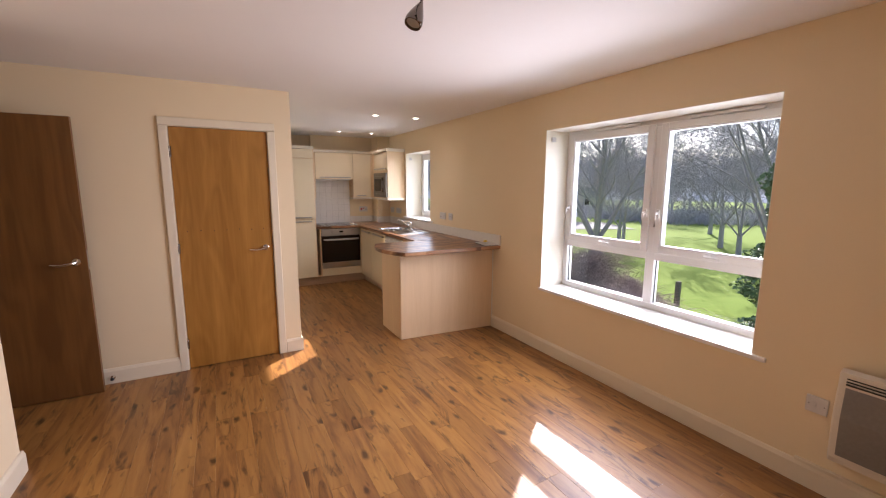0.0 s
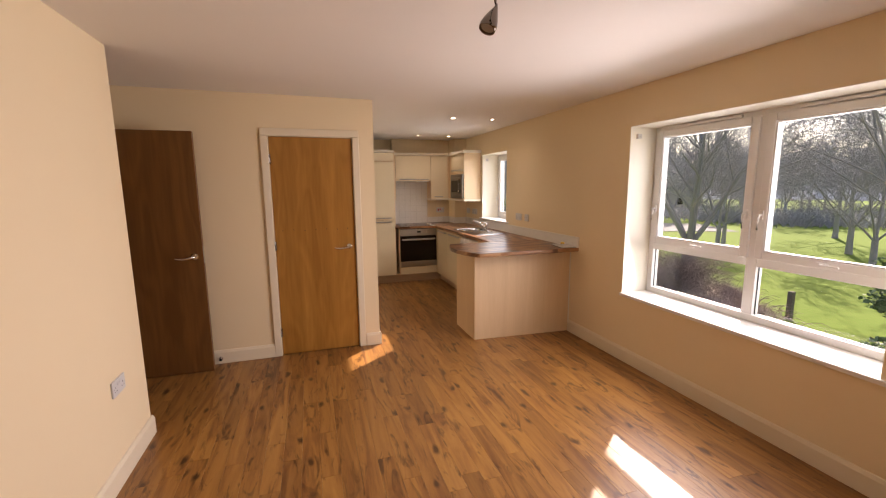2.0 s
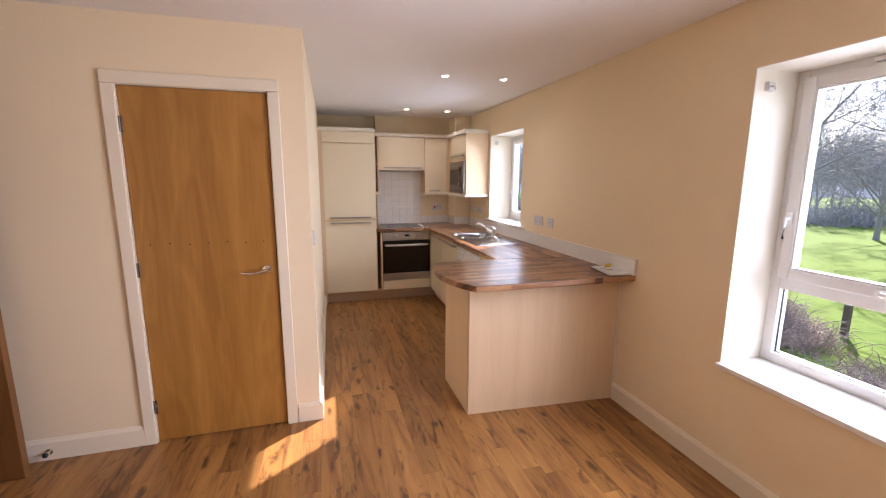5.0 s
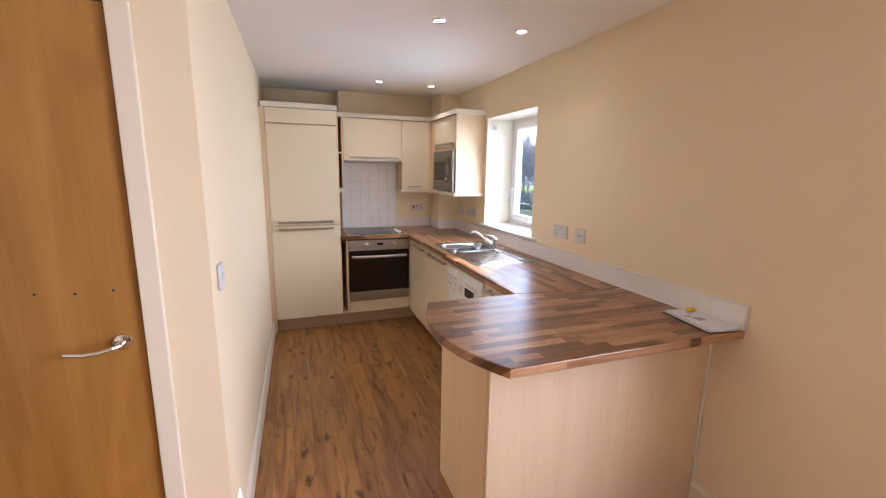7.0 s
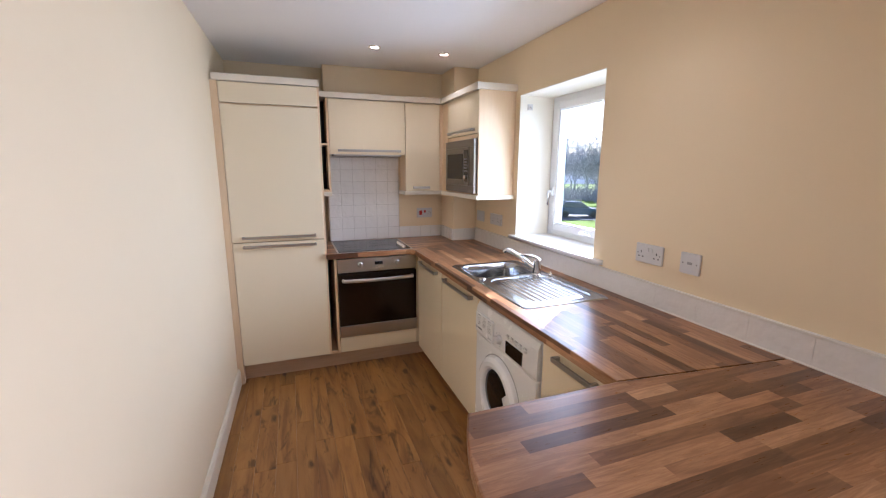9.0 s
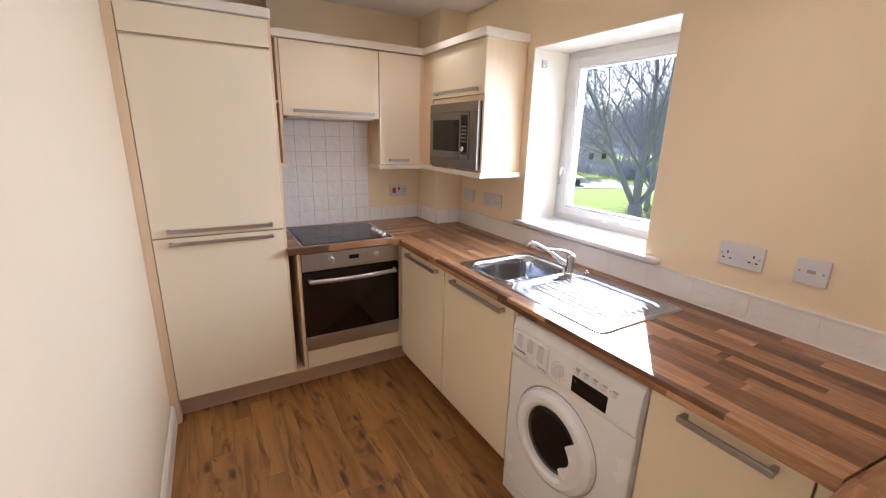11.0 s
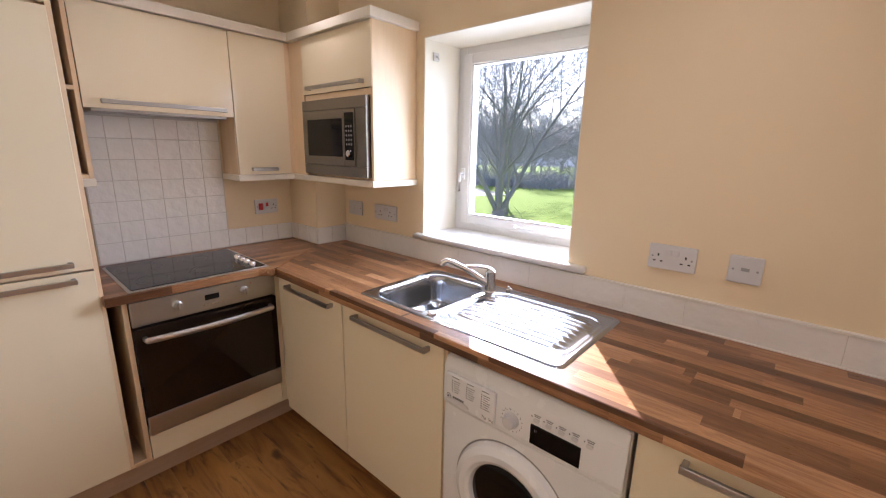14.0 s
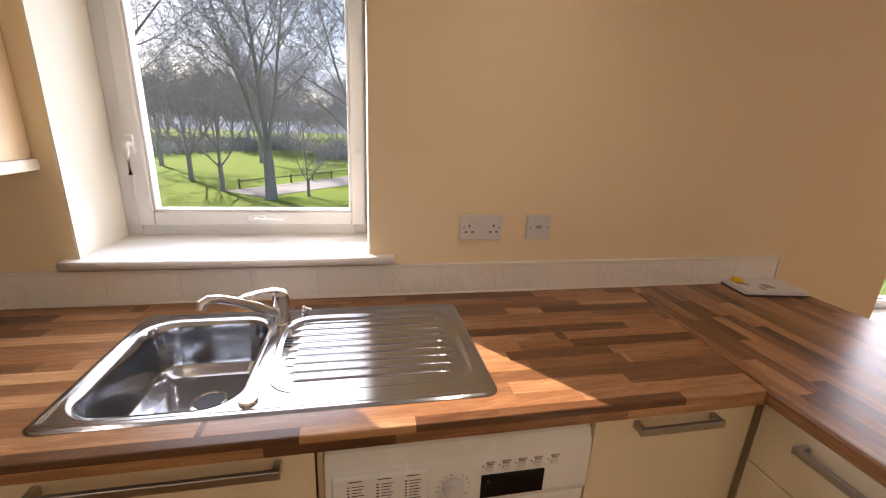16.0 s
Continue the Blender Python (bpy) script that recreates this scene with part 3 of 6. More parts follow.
def sash(parent, y0, y1, z0, z1, w=0.052):
    s = part("sash", frame_of(bmesh.new(), 2.938, 3.01, y0, y1, z0, z1, w, 0.006), M_UPVC, parent, "white plastic opening casement")
    pane(s, y0 + w, y1 - w, z0 + w, z1 - w)
    part("bead", frame_of(bmesh.new(), 2.944, 2.984, y0 + w, y1 - w, z0 + w, z1 - w, 0.008, 0.003), M_UPVC, s)
    return s


win = thing("window_1", (FX0, 2.17, WIN1[2]), "large white plastic window with two casements over two fixed lights", "window", kind="structure")
MID, TR = 2.155, 1.022
fr1 = frame_of(bmesh.new(), FX0, FX1, WIN1[0] + 0.001, WIN1[1] - 0.001, WIN1[2] + 0.001, WIN1[3] - 0.001, 0.05)
bx(fr1, FX0, MID - 0.036, WIN1[2] + 0.05, FX1, MID + 0.036, WIN1[3] - 0.05, 0.004)
bx(fr1, FX0, WIN1[0] + 0.05, TR - 0.04, FX1, MID - 0.036, TR + 0.03, 0.004)
bx(fr1, FX0, MID + 0.036, TR - 0.04, FX1, WIN1[1] - 0.05, TR + 0.03, 0.004)
part("window_frame", fr1, M_UPVC, win)
for y0, y1 in ((WIN1[0] + 0.038, MID - 0.024), (MID + 0.024, WIN1[1] - 0.038)):
    s = sash(win, y0, y1, TR + 0.016, WIN1[3] - 0.036)
    espag(s, (y0 + y1) / 2 + 0.0, TR + 0.042, "y")
    espag(s, y1 - 0.026, 1.33, "z")
    espag(s, y0 + 0.026, 1.33, "z")
for y0, y1 in ((WIN1[0] + 0.05, MID - 0.036), (MID + 0.036, WIN1[1] - 0.05)):
    pane(win, y0, y1, WIN1[2] + 0.05, TR - 0.04)
part("trickle_vent", box(2.93, 1.5, WIN1[3] - 0.03, FX0, 1.95, WIN1[3] - 0.012, 0.003), M_UPVC, win, "white trickle vent")
part("trickle_vent", box(2.93, 2.3, WIN1[3] - 0.03, FX0, 2.75, WIN1[3] - 0.012, 0.003), M_UPVC, win, "white trickle vent")
solid("window_sill_1", box(2.672, WIN1[0] - 0.07, 0.574, FX0, WIN1[1] + 0.012, 0.602, 0.006), M_SILL, "white painted window board under the large window", "window sill", "structure")
kwin = thing("window_2", (FX0, 5.69, WIN2[2]), "white plastic single casement kitchen window", "window", kind="structure")
part("window_frame", frame_of(bmesh.new(), FX0, FX1, WIN2[0] + 0.001, WIN2[1] - 0.001, WIN2[2] + 0.001, WIN2[3] - 0.001, 0.05), M_UPVC, kwin)
s = sash(kwin, WIN2[0] + 0.012, WIN2[1] - 0.048, WIN2[2] + 0.04, WIN2[3] - 0.04, 0.05)
espag(s, 5.675, WIN2[2] + 0.066, "y")
espag(s, WIN2[1] - 0.066, 1.36, "z")
part("lock", lathe(bmesh.new(), [(0.011, 0), (0.011, 0.012), (0.005, 0.016)], Matrix.Translation((2.938, WIN2[0] + 0.036, 1.36)) @ Matrix.Rotation(radians(-90), 4, "Y"), 14), M_UPVC, s, "white key lock")
bm = prism(bmesh.new(), [(2.648, 1.036), (2.654, 1.026), (FX0, 1.026), (FX0, 1.05), (2.656, 1.05), (2.649, 1.044)], WIN2[0] - 0.075, WIN2[1] + 0.035, axis="y")
solid("window_sill_2", bm, M_SILL, "white window board with a rounded nose over the worktop", "window sill", "structure")
for y, z, nm in ((3.015, 1.93, "blind bracket in the large window's reveal"), (6.092, 1.93, "blind bracket in the kitchen window's reveal")):
    b = thing("blind_bracket", (2.76, y, z), "small white " + nm, "bracket")
    part("plate", box(2.745, y + 0.0, z - 0.02, 2.785, y + 0.012 if y > 5 else y + 0.024, z + 0.02, 0.003), M_PLASTIC, b)
    part("hook", tube(bmesh.new(), [(2.76, y + 0.004, z), (2.76, y - 0.014, z - 0.003), (2.765, y - 0.016, z - 0.018)], 0.004, 8), M_PLASTIC, b)

# ---- kitchen: worktops ----
TOP, UND = 0.91, 0.872
FRONT = 2.046      # front edge of the run under the window
BFRONT = 6.515     # front edge of the run on the far wall
PIN = 4.398        # kitchen edge of the peninsula
TILE_X = W - 0.009
# far run, mitred into the long run at the inside corner
pts = [(1.401, BFRONT), (1.985, BFRONT), (2.010, 6.500), (2.040, 6.462), (2.478, 6.785), (2.478, BACK), (1.401, BACK)]
wf = thing("worktop_far", (1.9, 6.8, UND), "walnut stave laminate worktop with the hob set in it", "worktop")
part("top", prism(bmesh.new(), pts, UND + 0.0015, TOP, 0.004), M_STX, wf)
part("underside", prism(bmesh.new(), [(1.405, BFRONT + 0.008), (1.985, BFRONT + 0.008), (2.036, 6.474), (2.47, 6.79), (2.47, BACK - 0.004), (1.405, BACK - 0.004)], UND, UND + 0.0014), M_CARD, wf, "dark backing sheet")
SINK = (2.112, 5.02, 2.587, 5.906)
bowlhole = (2.13, 5.04, 2.57, 5.89)
bm = bmesh.new()
# long run, with a hole for the bowl: four boards round it
prism(bm, [(FRONT, PIN), (W, 4.325), (W, bowlhole[1]), (FRONT, bowlhole[1])], UND, TOP)
prism(bm, [(FRONT, bowlhole[1]), (bowlhole[0], bowlhole[1]), (bowlhole[0], bowlhole[3]), (FRONT, bowlhole[3])], UND, TOP)
prism(bm, [(bowlhole[2], bowlhole[1]), (W, bowlhole[1]), (W, bowlhole[3]), (bowlhole[2], bowlhole[3])], UND, TOP)
prism(bm, [(FRONT, bowlhole[3]), (W, bowlhole[3]), (W, 6.785), (2.478, 6.785), (2.043, 6.458), (FRONT, 6.45)], UND, TOP)
nose = [e for e in bm.edges if all(abs(v.co.x - FRONT) < 1e-4 and abs(v.co.z - TOP) < 1e-4 for v in e.verts)]
bmesh.ops.bevel(bm, geom=nose, offset=0.005, segments=3, profile=0.5, affect="EDGES")
solid("worktop_window", bm, M_STY, "walnut stave laminate worktop along the window wall, with the sink", "worktop")
arc = []
a0, a1, bow = Vector((1.575, PIN)), Vector((1.612, 3.672)), 0.105
for i in range(17):
    t = i / 16
    p = a0.lerp(a1, t)
    arc.append((p.x - bow * (1 - (2 * t - 1) ** 2), p.y))
pts = [(W, 3.662)] + [(W, 4.321), (FRONT, PIN - 0.003)] + arc
pw = thing("worktop_peninsula", (2.1, 4.0, UND), "walnut stave laminate peninsula worktop with a bowed end", "worktop")
part("top", prism(bmesh.new(), pts, UND + 0.0015, TOP, 0.005), M_STX, pw)
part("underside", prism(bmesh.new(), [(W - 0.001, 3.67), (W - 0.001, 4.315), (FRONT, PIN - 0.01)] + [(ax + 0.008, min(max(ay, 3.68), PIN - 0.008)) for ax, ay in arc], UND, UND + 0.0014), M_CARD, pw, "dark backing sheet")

# upstand of tiles
bm = box(TILE_X, 3.665, TOP, W, 6.785, 1.012)
structure("upstand_bed", bm, M_GROUT, "grout bed of the tiled upstand", "tiles")


def tile_mesh(w, h, d, name, bevel=0.003):
    bm = bx(bmesh.new(), -w / 2, -d, -h / 2, w / 2, 0, h / 2, bevel, 1)
    return mesh_of(name, bm, M_TILE, smooth=False)


def lay(parent, me, m):
    ob = new("tile", me)
    ob.parent = parent
    ob.matrix_basis = m
    return ob


ups = thing("upstand_tiles", (0, 0, 0), "row of white glazed tiles standing on the worktop", "tiles", kind="structure")
t20 = tile_mesh(0.1974, 0.096, 0.006, "tile_wide", 0.0007)
t10 = tile_mesh(0.0960, 0.0960, 0.006, "tile_square", 0.0014)
y = 3.665 + 0.099
while y < 6.73:
    lay(ups, t20, Matrix.Translation((TILE_X, y, TOP + 0.052)) @ Matrix.Rotation(radians(-90), 4, "Z"))
    y += 0.198
part("sealant", tube(bmesh.new(), [(TILE_X - 0.006, 3.668, TOP + 0.001), (TILE_X - 0.006, 6.77, TOP + 0.001)], 0.004, 8), M_SEAL, ups, "white sealant line")
bm = box(TILE_X - 0.009, 3.660, 1.007, W, 6.785, 1.017, 0.002)
bx(bm, TILE_X - 0.009, 3.655, TOP, W, 3.664, 1.017, 0.002)
part("edge_trim", bm, M_SEAL, ups, "white plastic tile trim")
spl = thing("splashback", (0, 0, 0), "white glazed square tiles behind the hob", "tiles", kind="structure")
part("grout", box(1.482, BACK - 0.0066, TOP, 2.077, BACK - 0.0005, 1.63), M_GROUT2, spl, "pale grout bed")
part("grout", box(2.077, BACK - 0.0066, TOP, 2.478, BACK - 0.0005, 1.008), M_GROUT2, spl, "pale grout bed")
part("grout", box(2.474, 6.781, TOP, W - 0.01, 6.7845, 1.008), M_GROUT, spl, "pale grout bed")
PT = 0.0985
for r in range(8):
    z = TOP + 0.004 + PT * (r + 0.5)
    if z + PT / 2 > 1.66:
        break
    for c in range(10 if r == 0 else 6):
        x = 1.484 + PT * (c + 0.5)
        if x > 2.44:
            continue
        lay(spl, t10, Matrix.Translation((x, BACK - 0.003, z)))
for x in (2.526, 2.6245):
    lay(spl, t10, Matrix.Translation((x, 6.782, TOP + 0.004 + PT / 2)))
for yy in (6.835, 6.9335, 7.032):
    lay(spl, t10, Matrix.Translation((2.476, yy, TOP + 0.004 + PT / 2)) @ Matrix.Rotation(radians(-90), 4, "Z"))

# ---- kitchen: base units ----
DF = 2.072         # front of the doors under the window
YF = 6.557         # front of the doors on the far wall
KICK = 0.132


def bar_handle(parent, a, b, out, r=0.006):
    """A flat bar handle on two short feet, from a to b, standing off along out."""
    a, b, out = Vector(a), Vector(b), Vector(out)
    d = (b - a).normalized()
    up = d.cross(out).normalized()
    bm = bmesh.new()

    def bar(c0, c1, hw, hu, ax):
        sides = [ax.cross(up).normalized() * hw, up * hu]
        vs = []
        for c in (c0, c1):
            vs.append([bm.verts.new(c + sides[0] * i + sides[1] * j) for i, j in ((-1, -1), (1, -1), (1, 1), (-1, 1))])
        fs = [bm.faces.new(vs[0]), bm.faces.new(vs[1])] + [bm.faces.new((vs[0][k], vs[0][(k + 1) % 4], vs[1][(k + 1) % 4], vs[1][k])) for k in range(4)]
        bmesh.ops.recalc_face_normals(bm, faces=fs)
        bmesh.ops.bevel(bm, geom=list({e for f in fs for e in f.edges}), offset=0.0015, segments=2, profile=0.5, affect="EDGES")

    bar(a + out, b + out, 0.005, 0.009, d)
    for p in (a + d * 0.008, b - d * 0.008):
        bar(p, p + out, 0.0065, 0.009, out.normalized())
    return part("handle", bm, M_NICKEL, parent, "brushed nickel bar handle")


def base_unit_x(name, y0, y1, label, top=UND - 0.001):
    """A cupboard under the window worktop; its door faces -x."""
    u = thing(name, (DF, (y0 + y1) / 2, KICK), label, "cabinet", "base units")
    part("body", box(DF + 0.022, y0 + 0.001, KICK, 2.66, y1 - 0.001, top), M_CARC, u, "beech board carcass")
    d = part("door", box(DF, y0 + 0.002, KICK + 0.003, DF + 0.019, y1 - 0.002, UND - 0.006, 0.002), M_CREAM, u, "cream gloss door")
    bar_handle(d, (DF, y0 + 0.06, 0.834), (DF, y1 - 0.095, 0.834), (-0.028, 0, 0))
    return u


base_unit_x("base_cabinet", 5.966, 6.488, "cream gloss base cabinet in the corner beside the oven")
base_unit_x("base_cabinet", 5.402, 5.964, "cream gloss base cabinet under the sink bowl", 0.70)
u3 = base_unit_x("base_cabinet", 4.436, 4.808, "narrow cream gloss base cabinet beside the washing machine")
part("filler", box(DF + 0.004, 4.376, KICK, DF + 0.02, 4.434, UND - 0.006, 0.001), M_CREAM, u3, "cream filler strip")
part("end_panel", box(DF + 0.004, 5.388, 0.0, 2.66, 5.400, UND - 0.001), M_CARC, u3)
cf = thing("corner_post", (2.1, 6.52, KICK), "cream corner filler post between oven and cabinets", "filler")
bm = box(2.076, YF + 0.004, KICK, 2.118, YF + 0.022, UND - 0.006, 0.001)
part("post", bm, M_CREAM, cf)
part("post", box(DF + 0.03, 6.49, KICK, DF + 0.048, YF + 0.004, UND - 0.006, 0.001), M_CREAM, cf)

# plinths
for nm, b in (("plinth_far", (0.78, YF + 0.075, 0.0005, 2.168, YF + 0.091, KICK - 0.002)), ("plinth_window", (2.168, 5.40, 0.0005, 2.184, YF + 0.091, KICK - 0.002)), ("plinth_narrow", (2.168, 4.40, 0.0005, 2.184, 4.81, KICK - 0.002))):
    solid(nm, box(*b, bev=0.001), M_PLINTH, "beech-coloured plinth board under the units", "plinth", "structure")

# peninsula: panelled back and end, drawers towards the kitchen
pen = thing("peninsula_unit", (2.1, 4.1, 0), "pale beech panelled peninsula with cream drawers inside", "cabinet")
part("front_panel", prism(bmesh.new(), [(1.641, 3.862), (W - 0.001, 3.790), (W - 0.001, 3.808), (1.641, 3.880)], 0.0005, UND - 0.001, 0.0012), M_CARC, pen, "pale beech back panel")
part("end_panel", box(1.637, 3.8805, 0.0005, 1.655, 4.372, UND - 0.001, 0.0012), M_CARC, pen, "pale beech end panel")
part("corner_strip", tube(bmesh.new(), [(W - 0.006, 3.786, 0.001), (W - 0.006, 3.786, UND - 0.002)], 0.006, 8), M_SEAL, pen, "white sealant at the wall")
part("body", box(1.656, 3.90, KICK, 2.66, 4.352, UND - 0.002), M_CARC, pen)
part("plinth", box(1.656, 4.26, 0.0005, 2.184, 4.276, KICK - 0.002), M_PLINTH, pen)
zs = [KICK + 0.003, 0.42, 0.70, UND - 0.006]
for z0, z1 in zip(zs, zs[1:]):
    d = part("drawer", box(1.660, 4.353, z0, 2.062, 4.372, z1 - 0.004, 0.002), M_CREAM, pen, "cream gloss drawer front")
    bar_handle(d, (1.76, 4.372, z1 - 0.04), (1.96, 4.372, z1 - 0.04), (0, 0.028, 0))

# ---- tall fridge unit ----
fz = thing("fridge_freezer_unit", (1.1, YF, 0), "tall cream gloss built-in fridge freezer unit", "fridge")
part("side_panel", box(0.760, YF - 0.004, 0.0, 0.80, BACK + 0.13, 2.05, 0.001), M_CARC, fz, "beech board side panel")
part("side_panel", box(1.393, YF + 0.004, KICK, 1.409, BACK + 0.13, 2.05, 0.001), M_CARC, fz, "beech board side panel")
part("body", box(0.801, YF + 0.024, KICK, 1.392, BACK + 0.13, 2.048), M_CARC, fz)
lo = part("door", box(0.803, YF, KICK + 0.003, 1.395, YF + 0.02, 1.016, 0.002), M_CREAM, fz, "cream gloss freezer door")
hi = part("door", box(0.803, YF, 1.023, 1.395, YF + 0.02, 1.911, 0.002), M_CREAM, fz, "cream gloss fridge door")
part("top_panel", box(0.803, YF, 1.922, 1.395, YF + 0.02, 2.046, 0.002), M_CREAM, fz, "cream gloss fixed panel")
bar_handle(lo, (0.866, YF, 0.990), (1.340, YF, 0.990), (0, -0.028, 0))
bar_handle(hi, (0.866, YF, 1.052), (1.340, YF, 1.052), (0, -0.028, 0))
part("cornice", box(0.772, YF - 0.02, 2.05, 1.409, YF + 0.06, 2.092, 0.003), M_RAIL, fz, "cream cornice board")
part("top_board", box(0.772, YF + 0.06, 2.05, 1.409, BACK + 0.13, 2.066), M_RAIL, fz)

# narrow open slot beside the oven
sl = thing("slot_cabinet", (1.44, YF, KICK), "narrow open beech slot beside the oven", "cabinet")
part("side_panel", box(1.455, YF, KICK, 1.473, 7.06, UND - 0.001, 0.001), M_CARC, sl)
part("base", box(1.4095, YF + 0.002, KICK, 1.455, 7.06, KICK + 0.018), M_CARC, sl)
# near-black back board: the slot's inner shade is put into its colour
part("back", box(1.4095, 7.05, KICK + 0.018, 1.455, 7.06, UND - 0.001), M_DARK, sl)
oh = thing("oven_housing", (1.78, YF, KICK), "cream gloss panel and carcass around the oven", "cabinet")
part("side_panel", box(2.079, YF + 0.03, KICK, 2.095, 7.05, UND - 0.001), M_CARC, oh)
part("base", box(1.474, YF + 0.03, KICK, 2.078, 7.05, KICK + 0.016), M_CARC, oh)
part("front_panel", box(1.476, YF, KICK + 0.002, 2.073, YF + 0.019, 0.250, 0.002), M_CREAM, oh, "cream gloss panel")

# ---- oven ----
ov = thing("oven", (1.775, YF, 0.25), "built-in steel electric oven with a dark glass door", "oven")
OX0, OX1 = 1.477, 2.074
part("body", box(OX0 + 0.01, YF + 0.012, 0.256, OX1 - 0.005, 7.0, 0.862), M_DARK, ov)
cp = part("control_panel", box(OX0, YF - 0.012, 0.757, OX1, YF + 0.011, 0.862, 0.003), M_STEELX, ov, "brushed steel control panel")
od = part("oven_door", box(OX0, YF - 0.012, 0.345, OX1, YF + 0.011, 0.745, 0.003), M_OGLASS, ov, "dark glass oven door")
part("lower_trim", box(OX0, YF - 0.014, 0.256, OX1, YF + 0.011, 0.344, 0.003), M_STEELX, ov, "brushed steel lower trim")
hp = [(OX0 + 0.035, YF - 0.012, 0.700), (OX0 + 0.037, YF - 0.045, 0.702)]
for i in range(11):
    t = i / 10
    hp.append((OX0 + 0.037 + (OX1 - OX0 - 0.074) * t, YF - 0.045 - 0.022 * math.sin(math.pi * t), 0.702))
hp.append((OX1 - 0.035, YF - 0.012, 0.700))
part("oven_handle", tube(bmesh.new(), hp, 0.010, 12, 1.35), M_STEEL, od, "bowed steel handle")
for kx in (OX0 + 0.165, OX1 - 0.150):
    m = Matrix.Translation((kx, YF - 0.012, 0.812)) @ Matrix.Rotation(radians(90), 4, "X")
    bm = lathe(bmesh.new(), [(0.021, 0), (0.021, 0.003), (0.016, 0.006), (0.0155, 0.020), (0.0135, 0.022)], m, 26)
    bx(bm, kx - 0.0035, YF - 0.042, 0.796, kx + 0.0035, YF - 0.03, 0.828, 0.0015)
    part("knob", bm, M_STEELX, cp, "round steel knob")
part("display", box(1.75, YF - 0.0135, 0.805, 1.81, YF - 0.011, 0.829, 0.001), M_BGLASS, cp, "small black clock display")
bm = bmesh.new()
for k in range(6):
    lathe(bm, [(0.004, 0), (0.004, 0.003), (0.003, 0.004)], Matrix.Translation((1.742 + 0.0155 * k, YF - 0.012, 0.785)) @ Matrix.Rotation(radians(90), 4, "X"), 10)
part("clock_buttons", bm, M_CHROME, cp)
for px in (1.885, 1.955):
    part("pilot_light", lathe(bmesh.new(), [(0.003, 0), (0.002, 0.001)], Matrix.Translation((px, YF - 0.012, 0.84)) @ Matrix.Rotation(radians(90), 4, "X"), 8), M_REDSW, cp)

# ---- hob ----
hob = thing("hob", (1.755, 6.76, TOP), "black ceramic hob with a steel rim, set in the worktop", "hob")
HX0, HX1, HY0, HY1 = 1.478, 2.045, 6.528, 7.018
part("rim", prism(bmesh.new(), rounded(HX0, HY0, HX1, HY1, 0.008, 3), TOP, TOP + 0.004, 0.0015), M_STEEL, hob, "brushed steel rim")
hg = part("glass_top", prism(bmesh.new(), rounded(HX0 + 0.012, HY0 + 0.014, HX1 - 0.012, HY1 - 0.012, 0.006, 3), TOP + 0.0035, TOP + 0.0065, 0.001), M_BGLASS, hob)
M_RING = material("grey_zone_print", (0.09, 0.09, 0.09), 0.35)
for cx, cy, r in ((1.60, 6.66, 0.075), (1.60, 6.89, 0.095), (1.83, 6.89, 0.075), (1.83, 6.66, 0.095)):
    bm = bmesh.new()
    for rr in (r, r - 0.02):
        lathe(bm, [(rr, 0.0), (rr, 0.0004), (rr - 0.003, 0.0004), (rr - 0.003, 0.0)], Matrix.Translation((cx, cy, TOP + 0.0065)), 40, False)
    part("cooking_zone", bm, M_RING, hg, "faint grey printed ring")
for k in range(4):
    part("knob", lathe(bmesh.new(), [(0.017, 0), (0.0165, 0.012), (0.014, 0.019), (0.012, 0.021)], Matrix.Translation((1.985, 6.575 + 0.058 * k, TOP + 0.0064)), 20), M_CHROME, hob, "small chrome knob")

# ---- wall units ----
WF, WTOP, WBOT = 6.872, 2.036, 1.332
wu = thing("extractor_cabinet", (1.785, WF, 1.63), "cream gloss wall cabinet over the hob", "wall cabinet", "wall units")
part("body", box(1.492, WF + 0.021, 1.626, 2.086, BACK, WTOP), M_CARC, wu)
d = part("door", box(1.492, WF, 1.623, 2.086, WF + 0.019, WTOP - 0.003, 0.002), M_CREAM, wu, "cream gloss lift-up door")
bar_handle(d, (1.55, WF, 1.652), (2.045, WF, 1.652), (0, -0.026, 0))
part("hood_plate", box(1.52, WF + 0.03, 1.612, 2.06, BACK - 0.012, 1.625, 0.002), M_STEELX, wu, "steel underside of the extractor")
wt = thing("wall_cabinet", (2.235, WF, WBOT), "tall narrow cream gloss wall cabinet in the corner", "wall cabinet", "wall units")
part("body", box(2.090, WF + 0.021, WBOT, 2.405, BACK, WTOP), M_CARC, wt, "beech board carcass")
d = part("door", box(2.090, WF, WBOT + 0.001, 2.383, WF + 0.019, WTOP - 0.003, 0.002), M_CREAM, wt, "cream gloss door")
bar_handle(d, (2.15, WF, 1.362), (2.29, WF, 1.362), (0, -0.026, 0))
part("filler", box(2.385, WF + 0.004, WBOT + 0.001, 2.425, WF + 0.02, WTOP - 0.003), M_CARC, wt, "beech filler strip")
us = thing("open_shelf_unit", (1.45, WF, 1.34), "narrow open beech shelf between fridge and wall cabinet", "shelf")
part("side_panel", box(1.474, WF + 0.004, 1.335, 1.490, BACK, WTOP, 0.001), M_CARC, us)
part("side_panel", box(1.4095, WF + 0.004, 1.335, 1.424, BACK, WTOP, 0.001), M_CARC, us)
for z in (1.335, 1.688):
    part("shelf", box(1.424, WF + 0.006, z, 1.474, BACK, z + 0.016, 0.001), M_CARC, us)
# shade behind the shelves is painted as a near-black back
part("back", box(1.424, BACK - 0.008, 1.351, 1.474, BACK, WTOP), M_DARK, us)

